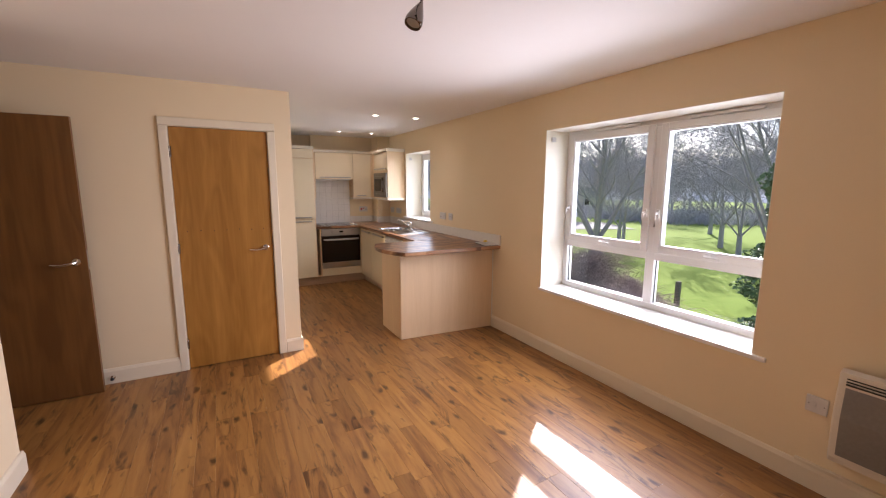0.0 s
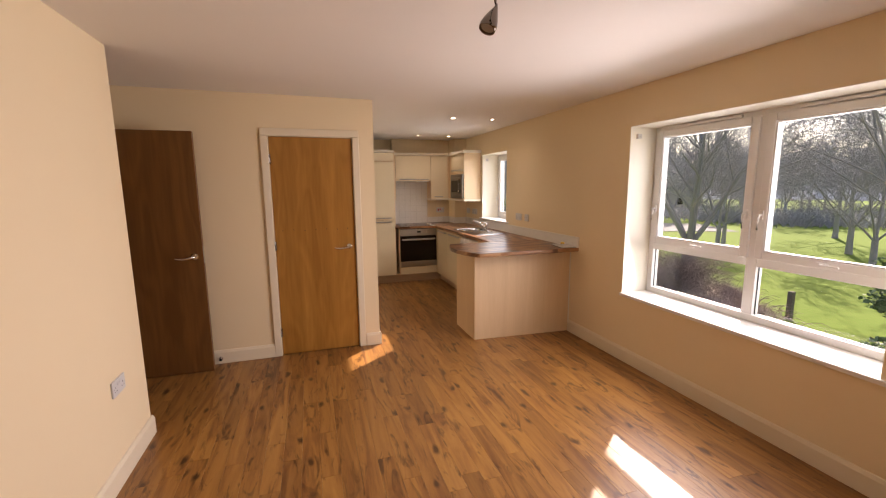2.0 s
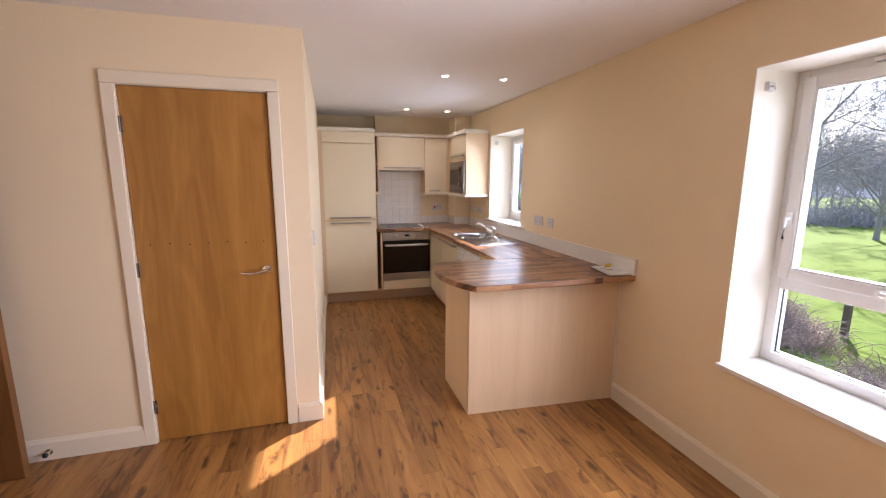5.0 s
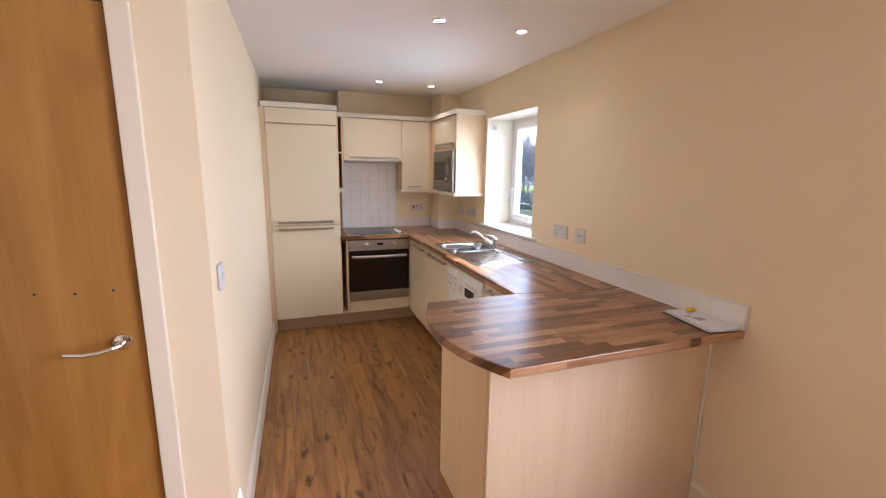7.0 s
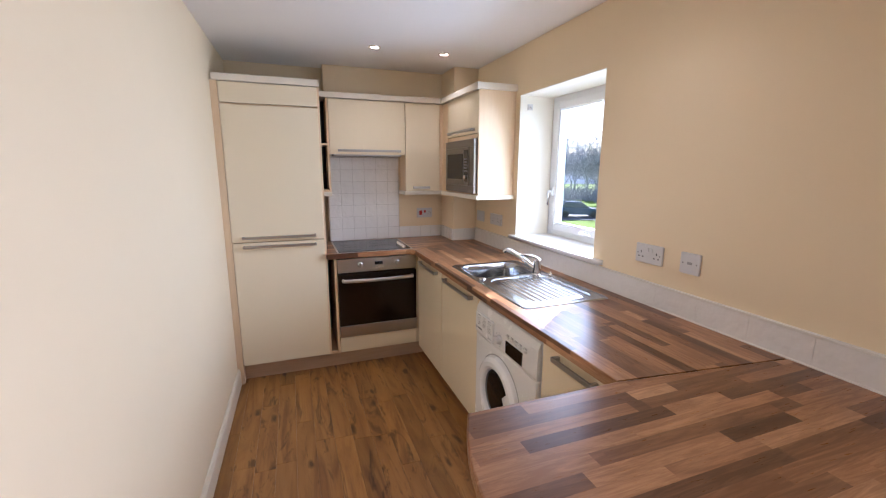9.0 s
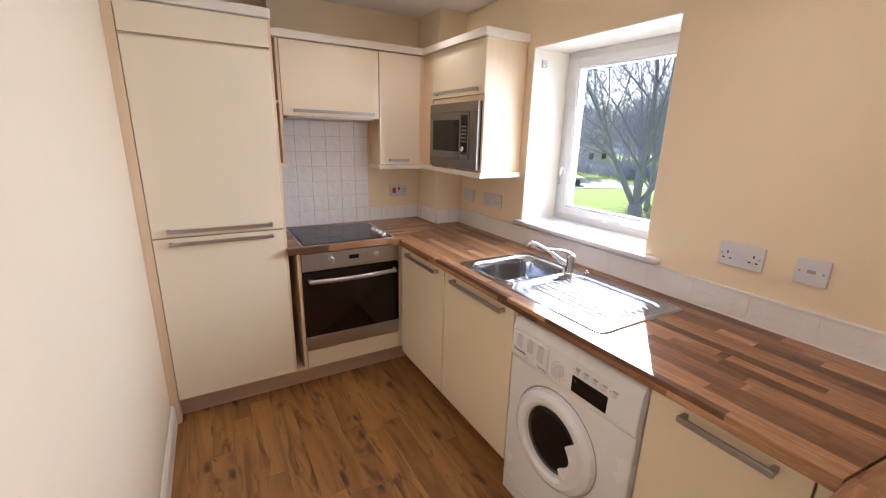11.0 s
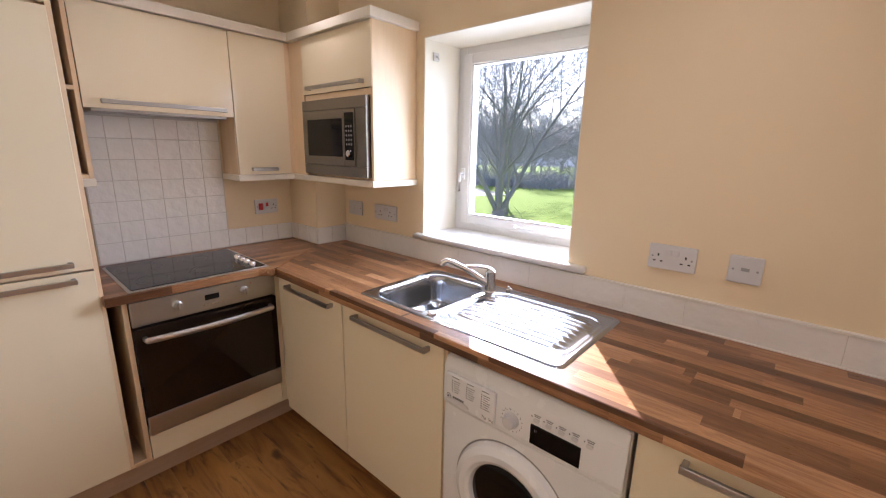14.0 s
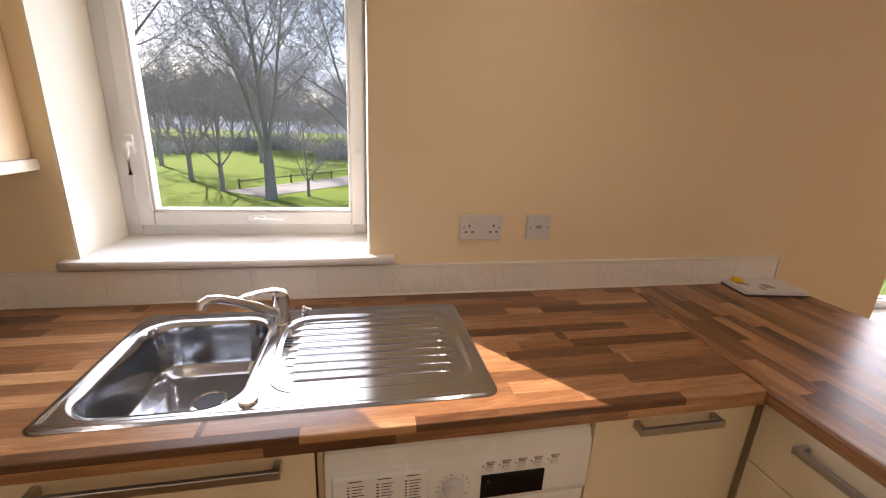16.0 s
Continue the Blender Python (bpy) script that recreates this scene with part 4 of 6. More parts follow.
MF, MY0, MY1 = 2.405, 6.155, 6.742
mc = thing("microwave_cabinet", (2.54, 6.45, WBOT), "cream gloss wall cabinet housing the microwave", "wall cabinet", "wall units")
part("side_panel", box(MF + 0.004, MY0, WBOT, W - 0.001, MY0 + 0.018, WTOP, 0.001), M_CARC, mc, "pale beech side panel")
part("side_panel", box(MF + 0.022, MY1 - 0.018, WBOT, W - 0.001, MY1, WTOP, 0.001), M_CARC, mc)
part("shelf", box(MF + 0.004, MY0 + 0.018, 1.722, W - 0.001, MY1 - 0.018, 1.752, 0.001), M_CARC, mc)
part("base", box(MF + 0.006, MY0 + 0.018, WBOT, W - 0.001, MY1 - 0.018, WBOT + 0.012), M_CARC, mc)
part("filler", box(MF + 0.006, MY1, WBOT, MF + 0.022, WF + 0.004, WTOP - 0.003), M_CARC, mc, "beech filler strip")
d = part("door", box(MF, MY0 + 0.002, 1.755, MF + 0.019, MY1 - 0.002, WTOP - 0.003, 0.002), M_CREAM, mc, "cream gloss lift-up door")
bar_handle(d, (MF, MY0 + 0.055, 1.782), (MF, MY1 - 0.07, 1.782), (-0.026, 0, 0))
part("top", box(MF + 0.02, MY0 + 0.018, WTOP - 0.014, W - 0.001, MY1 - 0.018, WTOP), M_CARC, mc)

cor = thing("cornice", (2.0, WF, WTOP), "cream cornice board along the top of the wall units", "cornice")
bm = prism(bmesh.new(), [(1.4095, WF - 0.018), (MF - 0.018, WF - 0.018), (MF - 0.018, MY0 - 0.018), (W - 0.001, MY0 - 0.018), (W - 0.001, MY0 + 0.05), (MF + 0.05, MY0 + 0.05), (MF + 0.05, WF + 0.05), (1.4095, WF + 0.05)], WTOP + 0.0005, 2.079, 0.003)
part("board", bm, M_RAIL, cor)
part("top_board", prism(bmesh.new(), [(1.4095, WF + 0.05), (MF + 0.05, WF + 0.05), (MF + 0.05, MY0 + 0.05), (W - 0.001, MY0 + 0.05), (W - 0.001, 6.784), (2.477, 6.784), (2.477, BACK), (1.4095, BACK)], WTOP + 0.0005, 2.05), M_RAIL, cor)
rail = thing("light_rail", (2.3, WF, 1.3), "cream light rail under the wall units", "rail")
bm = prism(bmesh.new(), [(2.078, WF - 0.012), (MF - 0.012, WF - 0.012), (MF - 0.012, MY0 - 0.012), (W - 0.001, MY0 - 0.012), (W - 0.001, 6.784), (2.477, 6.784), (2.477, BACK), (2.078, BACK)], 1.302, WBOT - 0.0005, 0.002)
part("board", bm, M_RAIL, rail)
part("board", box(1.41, WF - 0.012, 1.302, 1.492, BACK, 1.3345, 0.002), M_RAIL, rail)

# ---- microwave ----
mw = thing("microwave", (MF, 6.45, 1.345), "built-in steel microwave with a dark glass door", "microwave")
part("body", box(MF + 0.006, 6.19, 1.346, W - 0.02, 6.71, 1.715), M_BLACK, mw)
Y0, Y1, Z0, Z1 = 6.178, 6.724, 1.345, 1.720
IY0, IY1, IZ0, IZ1 = 6.258, 6.690, 1.395, 1.668
for b4 in ((Y0, Z0, Y1, IZ0), (Y0, IZ1, Y1, Z1), (Y0, IZ0 + 0.0005, IY0, IZ1 - 0.0005), (IY1, IZ0 + 0.0005, Y1, IZ1 - 0.0005)):
    part("surround_bar", box(MF - 0.020, b4[0], b4[1], MF + 0.005, b4[2], b4[3], 0.002), M_STEELD, mw, "brushed steel trim bar")
md = part("microwave_door", box(MF - 0.026, IY0 + 0.088, IZ0 + 0.002, MF - 0.001, IY1 - 0.002, IZ1 - 0.002, 0.003), M_STEELD, mw, "steel door")
part("door_glass", box(MF - 0.0275, IY0 + 0.10, IZ0 + 0.045, MF - 0.024, IY1 - 0.022, IZ1 - 0.045, 0.001), M_BGLASS, md, "dark glass")
mp = part("control_panel", box(MF - 0.026, IY0 + 0.002, IZ0 + 0.002, MF - 0.001, IY0 + 0.085, IZ1 - 0.002, 0.003), M_STEELD, mw)
part("keypad", box(MF - 0.0275, IY0 + 0.008, IZ0 + 0.03, MF - 0.024, IY0 + 0.078, IZ1 - 0.02, 0.001), M_BGLASS, mp, "black keypad")
for r in range(5):
    for c in range(3):
        m = Matrix.Translation((MF - 0.0275, IY0 + 0.024 + 0.019 * c, IZ0 + 0.105 + 0.021 * r)) @ Matrix.Rotation(radians(-90), 4, "Y")
        part("key", lathe(bmesh.new(), [(0.0055, 0), (0.005, 0.0015)], m, 10), M_GREYP, mp)
part("dial", lathe(bmesh.new(), [(0.016, 0), (0.016, 0.010), (0.013, 0.013)], Matrix.Translation((MF - 0.0275, IY0 + 0.042, IZ0 + 0.062)) @ Matrix.Rotation(radians(-90), 4, "Y"), 22), M_CHROME, mp, "chrome dial")


# ---- sink ----
sink = thing("kitchen_sink", (2.35, 5.46, TOP), "stainless steel inset sink with a ribbed drainer", "sink")


def smooth01(t):
    t = min(max(t, 0.0), 1.0)
    return t * t * (3 - 2 * t)


def rect_dist(x, y, cx, cy, hx, hy, r):
    """Distance inside (positive) of a rounded rectangle."""
    qx, qy = abs(x - cx) - hx + r, abs(y - cy) - hy + r
    return r - math.hypot(max(qx, 0), max(qy, 0)) - min(max(qx, qy), 0)


def sink_height(x, y):
    e = rect_dist(x, y, 2.3495, 5.463, 0.2375, 0.443, 0.035)
    z = 0.0008 + 0.0042 * smooth01(e / 0.008) - 0.002 * smooth01((e - 0.012) / 0.012)
    b = rect_dist(x, y, 2.345, 5.715, 0.195, 0.155, 0.075)
    z -= 0.004 * smooth01((b + 0.012) / 0.014)
    if b > 0:
        z -= 0.118 * smooth01(b / 0.026) + 0.022 * smooth01((b - 0.014) / 0.05)
    d = rect_dist(x, y, 2.355, 5.285, 0.178, 0.228, 0.07)
    if d > -0.012:
        z -= 0.0045 * smooth01((d + 0.006) / 0.012)
        rib = smooth01((rect_dist(x, y, 2.355, 5.285, 0.164, 0.210, 0.06)) / 0.034)
        z += 0.0052 * rib * abs(math.sin(math.pi * (x - 2.18) / 0.0355)) ** 0.6
    return z


nx, ny = 420, 200
sv, sf = [], []
for i in range(nx + 1):
    for j in range(ny + 1):
        x, y = 2.112 + 0.475 * i / nx, 5.02 + 0.886 * j / ny
        # round the four corners of the sheet
        cx, cy, r = 2.3495, 5.463, 0.03
        dx, dy = abs(x - cx) - (0.2375 - r), abs(y - cy) - (0.443 - r)
        if dx > 0 and dy > 0 and math.hypot(dx, dy) > r:
            k = r / math.hypot(dx, dy)
            x, y = cx + math.copysign(0.2375 - r + dx * k, x - cx), cy + math.copysign(0.443 - r + dy * k, y - cy)
        sv.append((x - 2.35, y - 5.46, sink_height(x, y)))
for i in range(nx):
    for j in range(ny):
        a = i * (ny + 1) + j
        sf.append((a, a + ny + 1, a + ny + 2, a + 1))
me = bpy.data.meshes.new("basin")
me.from_pydata(sv, [], sf)
me.materials.append(M_SINK)
me.shade_smooth()
basin = new("basin", me)
basin.parent = sink
ORIGIN[basin.name] = ORIGIN[sink.name]
part("bowl_underside", box(2.165, 5.575, TOP - 0.165, 2.535, 5.855, TOP - 0.152, 0.004), M_STEEL, sink)
bm = lathe(bmesh.new(), [(0.043, 0.0), (0.043, 0.003), (0.036, 0.004), (0.034, 0.0015), (0.010, 0.001)], Matrix.Translation((2.366, 5.690, TOP - 0.1395)), 28)
part("waste", bm, M_CHROME, sink, "chrome waste fitting")
part("waste_grid", lathe(bmesh.new(), [(0.0335, 0), (0.0335, 0.0012), (0.0, 0.0014)], Matrix.Translation((2.366, 5.690, TOP - 0.1388)), 24), M_BLACK, sink)
part("plug_control", lathe(bmesh.new(), [(0.019, 0), (0.019, 0.004), (0.016, 0.008), (0.0, 0.009)], Matrix.Translation((2.158, 5.537, TOP + 0.002)), 24), M_CHROME, sink, "round chrome plug control")
bm = bmesh.new()
for k in range(4):
    bx(bm, 2.375 + 0.013 * k, 5.488, TOP - 0.0005, 2.382 + 0.013 * k, 5.507, TOP + 0.001, 0.0005, 1)
part("overflow_slots", bm, M_BLACK, sink, "dark overflow slots")

tap = thing("kitchen_tap", (2.505, 5.53, TOP), "chrome single lever mixer tap behind the sink", "tap")
part("body", lathe(bmesh.new(), [(0.026, 0), (0.026, 0.004), (0.0225, 0.008), (0.021, 0.05), (0.0225, 0.068), (0.022, 0.088), (0.016, 0.096), (0.0, 0.099)], Matrix.Translation((2.505, 5.53, TOP + 0.001)), 26), M_CHROME, tap)
part("spout", tube(bmesh.new(), [(2.500, 5.535, 0.945), (2.478, 5.562, 0.966), (2.44, 5.605, 1.005), (2.40, 5.650, 1.035), (2.384, 5.667, 1.041), (2.374, 5.679, 1.034), (2.371, 5.683, 1.022)], [0.014, 0.0135, 0.012, 0.011, 0.0115, 0.012, 0.0115], 14), M_CHROME, tap)
part("lever", tube(bmesh.new(), [(2.508, 5.524, 1.004), (2.498, 5.545, 1.014), (2.472, 5.578, 1.019), (2.445, 5.606, 1.019), (2.436, 5.615, 1.018)], [0.016, 0.013, 0.010, 0.011, 0.006], 14, 0.55), M_CHROME, tap)
pc = thing("plug_chain_stay", (2.56, 5.47, TOP), "small chrome chain stay at the sink's back edge", "fitting")
part("stem", lathe(bmesh.new(), [(0.010, 0), (0.009, 0.008), (0.005, 0.012), (0.006, 0.02), (0.0, 0.024)], Matrix.Translation((2.562, 5.478, TOP + 0.002)), 14), M_CHROME, pc)
part("arm", tube(bmesh.new(), [(2.562, 5.478, TOP + 0.018), (2.558, 5.455, TOP + 0.014)], 0.003, 8), M_CHROME, pc)

# ---- washing machine ----
WX, WY0, WY1, WZ1 = 2.058, 4.816, 5.388, 0.85
wm = thing("washing_machine", (2.34, 5.1, 0), "white front-loading washing machine under the worktop", "washing machine")
part("body", box(WX + 0.012, WY0, 0.012, 2.62, WY1, WZ1, 0.012, 3), M_WHITEGOODS, wm)
front = part("front_panel", box(WX, WY0 + 0.002, 0.09, WX + 0.03, WY1 - 0.002, 0.682, 0.008, 3), M_WHITEGOODS, wm)
part("kick_panel", box(WX + 0.003, WY0 + 0.002, 0.014, WX + 0.03, WY1 - 0.002, 0.087, 0.004), M_WHITEGOODS, wm, "white kick panel")
cpan = part("control_panel", prism(bmesh.new(), [(WX, 0.684), (WX - 0.004, 0.70), (WX, 0.812), (WX + 0.012, 0.842), (WX + 0.03, WZ1 + 0.001), (WX + 0.05, WZ1 + 0.001), (WX + 0.05, 0.684)], WY0 + 0.002, WY1 - 0.002, 0.003, axis="y"), M_WHITEGOODS, wm)
drw = part("detergent_drawer", box(WX - 0.012, 5.182, 0.694, WX + 0.01, 5.372, 0.800, 0.006, 3), M_WHITEGOODS, cpan, "white detergent drawer")
part("drawer_grip", lathe(bmesh.new(), [(0.05, 0), (0.045, 0.004), (0.03, 0.006), (0.0, 0.007)], Matrix.Translation((WX - 0.010, 5.322, 0.706)) @ Matrix.Rotation(radians(-90), 4, "Y") @ Matrix.Diagonal((0.28, 1, 1, 1)), 24), M_PLASTIC, cpan)
FACE = Matrix(((0, 0, -1, 0), (-1, 0, 0, 0), (0, 1, 0, 0), (0, 0, 0, 1)))   # text that faces -x


def at_front(x, y, z):
    return Matrix.Translation((x, y, z)) @ FACE


for cy, n in ((5.345, 6), (5.288, 6), (5.232, 7)):
    bm = bmesh.new()
    bx(bm, WX - 0.0126, cy - 0.030, 0.7905, WX - 0.0118, cy - 0.003, 0.7925)
    for k in range(n):
        bx(bm, WX - 0.0126, cy - 0.034 + 0.003 * (k % 3), 0.7785 - 0.0075 * k, WX - 0.0118, cy - 0.010, 0.780 - 0.0075 * k)
        bx(bm, WX - 0.0126, cy - 0.006, 0.778 - 0.0075 * k, WX - 0.0118, cy - 0.001, 0.7805 - 0.0075 * k)
    part("programme_list", bm, M_INK, cpan, "small dark printed lines")
bm = lathe(bmesh.new(), [(0.0085, 0), (0.0085, 0.0006), (0.0068, 0.0006), (0.0068, 0)], Matrix.Translation((WX - 0.012, 5.355, 0.722)) @ Matrix.Rotation(radians(-90), 4, "Y"), 20, False)
bx(bm, WX - 0.0127, 5.3535, 0.718, WX - 0.0118, 5.3565, 0.726)
for k in range(6):
    bx(bm, WX - 0.0127, 5.333 - 0.0075 * k, 0.718, WX - 0.0118, 5.338 - 0.0075 * k, 0.726)
part("maker_mark", bm, M_INK, cpan, "dark maker's mark drawn as plain bars")
words("load_text", "7kg  5kg", 0.013, at_front(WX - 0.0125, 5.205, 0.708), M_INK, cpan)
mdial = Matrix.Translation((WX - 0.002, 5.128, 0.738)) @ Matrix.Rotation(radians(-90), 4, "Y")
part("dial", lathe(bmesh.new(), [(0.024, 0), (0.0235, 0.006), (0.019, 0.010), (0.0185, 0.022), (0.016, 0.025), (0.0, 0.026)], mdial, 30), M_PLASTIC, cpan, "round white programme dial")
for k in range(16):
    a = radians(90 - 22.5 * k - 11)
    words("dial_number", str(k + 1), 0.008, at_front(WX - 0.0042, 5.128 - 0.034 * math.cos(a), 0.738 + 0.034 * math.sin(a)), M_INK, cpan)
part("display", box(WX - 0.0055, 4.925, 0.698, WX + 0.004, 5.068, 0.758, 0.002), M_BGLASS, cpan, "black display window")
words("display_text", "1:", 0.012, at_front(WX - 0.0058, 5.052, 0.743), M_GREYP, cpan)
for k, cy in enumerate((5.052, 5.016, 4.980, 4.944, 4.905)):
    part("button", prism(bmesh.new(), rounded(cy - 0.009, 0.768, cy + 0.009, 0.779, 0.005, 4), WX - 0.006, WX + 0.004, 0.001, axis="x"), M_PLASTIC, cpan, "small white button")
    bm = box(WX - 0.0032, cy - 0.012, 0.788, WX + 0.002, cy + 0.008, 0.7900)
    bx(bm, WX - 0.0034, cy - 0.009, 0.783, WX + 0.002, cy + 0.006, 0.7848)
    part("button_text", bm, M_GREYP, cpan)
    part("indicator", lathe(bmesh.new(), [(0.002, 0), (0.0015, 0.001)], Matrix.Translation((WX - 0.003, cy + 0.014, 0.782)) @ Matrix.Rotation(radians(-90), 4, "Y"), 8), M_INK, cpan)
# porthole door
DC = Matrix.Translation((WX, 5.124, 0.452)) @ Matrix.Rotation(radians(-90), 4, "Y")
ring = part("door", lathe(bmesh.new(), [(0.194, -0.004), (0.193, 0.004), (0.186, 0.018), (0.165, 0.030), (0.145, 0.030), (0.132, 0.022), (0.126, 0.008), (0.126, -0.004)], DC, 56), M_WHITEGOODS, wm, "round white porthole door")
part("door_seam", lathe(bmesh.new(), [(0.199, -0.002), (0.199, 0.0006), (0.1935, 0.0006), (0.1935, -0.002)], DC, 56, False), M_GREYP, wm)
part("door_glass", lathe(bmesh.new(), [(0.127, 0.008), (0.118, 0.013), (0.09, 0.016), (0.05, 0.017), (0.0, 0.0175)], DC, 48), M_BGLASS, ring, "dark glass bowl")
bm = bmesh.new()
gp = []
for k in range(13):
    a = radians(-46 + 92 * k / 12 - 12)
    gp.append((5.124 - 0.150 * math.cos(a), 0.452 + 0.150 * math.sin(a)))
for k in range(9):
    a = radians(22 - 68 * k / 8)
    gp.append((5.124 - (0.092 + 0.012 * math.cos((k - 4) * 0.6)) * math.cos(a), 0.452 + 0.10 * math.sin(a)))
part("door_grip", prism(bm, gp, WX - 0.0285, WX - 0.012, 0.004, axis="x"), M_WHITEGOODS, ring, "white hand grip")
stick = part("sticker", box(WX - 0.0012, 4.885, 0.122, WX + 0.001, 5.028, 0.205), M_RED, front, "red and white warning sticker")
part("white_band", box(WX - 0.0017, 4.886, 0.130, WX, 5.027, 0.150), M_PRINTW, stick)
words("sticker_text", "IMPORTANT", 0.016, at_front(WX - 0.002, 4.956, 0.140), M_RED, stick)
bm = bmesh.new()
for k in range(4):
    bx(bm, WX - 0.0017, 4.90 + 0.004 * (k % 2), 0.160 + 0.009 * k, WX, 5.005 - 0.006 * (k % 3), 0.1635 + 0.009 * k)
part("small_print", bm, material("pale_red_print", (0.75, 0.30, 0.25), 0.5), stick)
for fy in (WY0 + 0.05, WY1 - 0.05):
    for fx in (WX + 0.06, 2.56):
        part("foot", lathe(bmesh.new(), [(0.02, 0), (0.02, 0.008), (0.010, 0.009), (0.010, 0.014)], Matrix.Translation((fx, fy, 0.0002)), 14), M_RUBBER, wm)

# ---- sockets and switches ----


def plate(kind, m, label, w=0.146, h=0.086, mat=None):
    """A wall plate; m has x to the right, y up and z out of the wall."""
    o = m.translation
    p = thing({"double": "wall_socket", "single": "wall_socket", "switch": "light_switch", "cooker": "cooker_switch"}.get(kind, "outlet_plate"), o, label, {"switch": "switch"}.get(kind, "socket"))

    def put(nm, bm, mt, lab=""):
        bmesh.ops.transform(bm, matrix=m, verts=bm.verts)
        return part(nm, bm, mt, p, lab)

    put("plate", prism(bmesh.new(), rounded(-w / 2, -h / 2, w / 2, h / 2, 0.005, 4), 0.0, 0.010, 0.003), mat or M_PLASTIC)
    for sx in (-1, 1):
        put("screw", lathe(bmesh.new(), [(0.0038, 0.0095), (0.0035, 0.0108), (0.0, 0.011)], Matrix.Translation((sx * (w / 2 - 0.013), 0.0, 0.0)), 10), M_GREYP)
    if kind in ("double", "single"):
        for cx in ((-0.042, 0.042) if kind == "double" else (0.0,)):
            for hx, hy, a, b in ((0, 0.012, 0.0024, 0.0048), (-0.0112, -0.009, 0.0042, 0.0024), (0.0112, -0.009, 0.0042, 0.0024)):
                put("pin_hole", bx(bmesh.new(), cx + hx - a, hy - 0.006 - b, 0.0095, cx + hx + a, hy - 0.006 + b, 0.0104), M_BLACK)
        for cx in ((-0.011, 0.011) if kind == "double" else (0.0,)):
            b = put("rocker", bx(bmesh.new(), cx - 0.0095, 0.008, 0.009, cx + 0.0095, 0.027, 0.0132, 0.0015), M_PLASTIC)
    elif kind == "switch":
        put("rocker", bx(bmesh.new(), -0.009, -0.013, 0.009, 0.009, 0.013, 0.0135, 0.002), M_PLASTIC)
    elif kind == "cooker":
        put("rocker", bx(bmesh.new(), -0.050, -0.020, 0.009, -0.024, 0.020, 0.0135, 0.002), M_REDSW, "large red rocker")
        put("rocker", bx(bmesh.new(), -0.006, 0.0, 0.009, 0.010, 0.022, 0.0135, 0.002), M_REDSW)
        for hx, hy, a, b in ((0.042, 0.008, 0.0024, 0.0048), (0.031, -0.014, 0.0042, 0.0024), (0.053, -0.014, 0.0042, 0.0024)):
            put("pin_hole", bx(bmesh.new(), hx - a, hy - b, 0.0095, hx + a, hy + b, 0.0104), M_BLACK)
    elif kind == "data":
        put("port", bx(bmesh.new(), -0.011, -0.004, 0.0095, 0.011, 0.007, 0.0112, 0.001), M_GREYP)
    elif kind == "spur":
        put("rocker", bx(bmesh.new(), -0.02, -0.012, 0.009, 0.0, 0.012, 0.0135, 0.002), M_PLASTIC)
    return p


def facing(axis, x, y, z):
    """A wall matrix: 'w' faces -x, 'e' faces +x, 's' faces -y."""
    cols = {"w": ((0, -1, 0), (0, 0, 1), (-1, 0, 0)), "e": ((0, 1, 0), (0, 0, 1), (1, 0, 0)), "s": ((1, 0, 0), (0, 0, 1), (0, -1, 0))}[axis]
    return Matrix.Translation((x, y, z)) @ Matrix(cols).transposed().to_4x4()


plate("double", facing("w", W, 4.915, 1.140), "white double socket on the wall over the worktop")
plate("data", facing("w", W, 4.711, 1.140), "white square outlet plate beside the double socket", 0.088, 0.086)
plate("spur", facing("w", W, 6.675, 1.128), "white fused switch plate under the microwave cabinet", 0.130, 0.086)
plate("double", facing("w", W, 6.395, 1.128), "white double socket under the microwave cabinet", 0.19)
plate("cooker", facing("s", 2.312, BACK, 1.128), "white cooker switch plate with red rockers", 0.142, 0.086)
plate("switch", facing("e", 0.727, 4.221, 1.147), "white light switch on the kitchen wall", 0.088, 0.090)
plate("double", facing("e", LEFT, 2.675, 0.505), "white double socket low on the living room wall")
plate("spur", facing("w", W, 1.005, 0.447), "white fused outlet beside the heater", 0.088, 0.086)

# ---- heater ----
ht = thing("panel_heater", (2.64, 0.55, 0.2), "white electric panel heater with a grey mesh front", "heater")
HY1h, HY0h = 0.918, 0.21
part("back_plate", box(2.655, HY0h + 0.05, 0.24, W - 0.001, HY1h - 0.05, 0.62), M_HEATER, ht)
bm = prism(bmesh.new(), [(2.59, 0.265), (2.60, 0.238), (2.655, 0.23), (2.655, 0.683), (2.63, 0.694), (2.598, 0.682), (2.582, 0.47)], HY0h, HY1h, 0.008, axis="y")
part("casing", bm, M_HEATER, ht, "off-white casing")
part("mesh_front", prism(bmesh.new(), [(2.5845, 0.283), (2.576, 0.47), (2.590, 0.615), (2.60, 0.615), (2.60, 0.283)], HY0h + 0.03, HY1h - 0.03, 0.002, axis="y"), M_GRILLE, ht, "grey perforated mesh")
for k in range(4):
    part("grille_slot", box(2.5865 + 0.004 * k, HY0h + 0.03, 0.628 + 0.013 * k, 2.60 + 0.004 * k, HY1h - 0.03, 0.634 + 0.013 * k), M_BLACK, ht, "dark outlet slot")
ct = thing("cable_trunking", (2.66, 0.5, 0.12), "white cable trunking along the skirting below the heater", "trunking")
part("cover", box(2.664, -0.4, 0.124, W, 1.06, 0.140, 0.003), M_TRIM, ct)

# ---- ceiling lamps ----


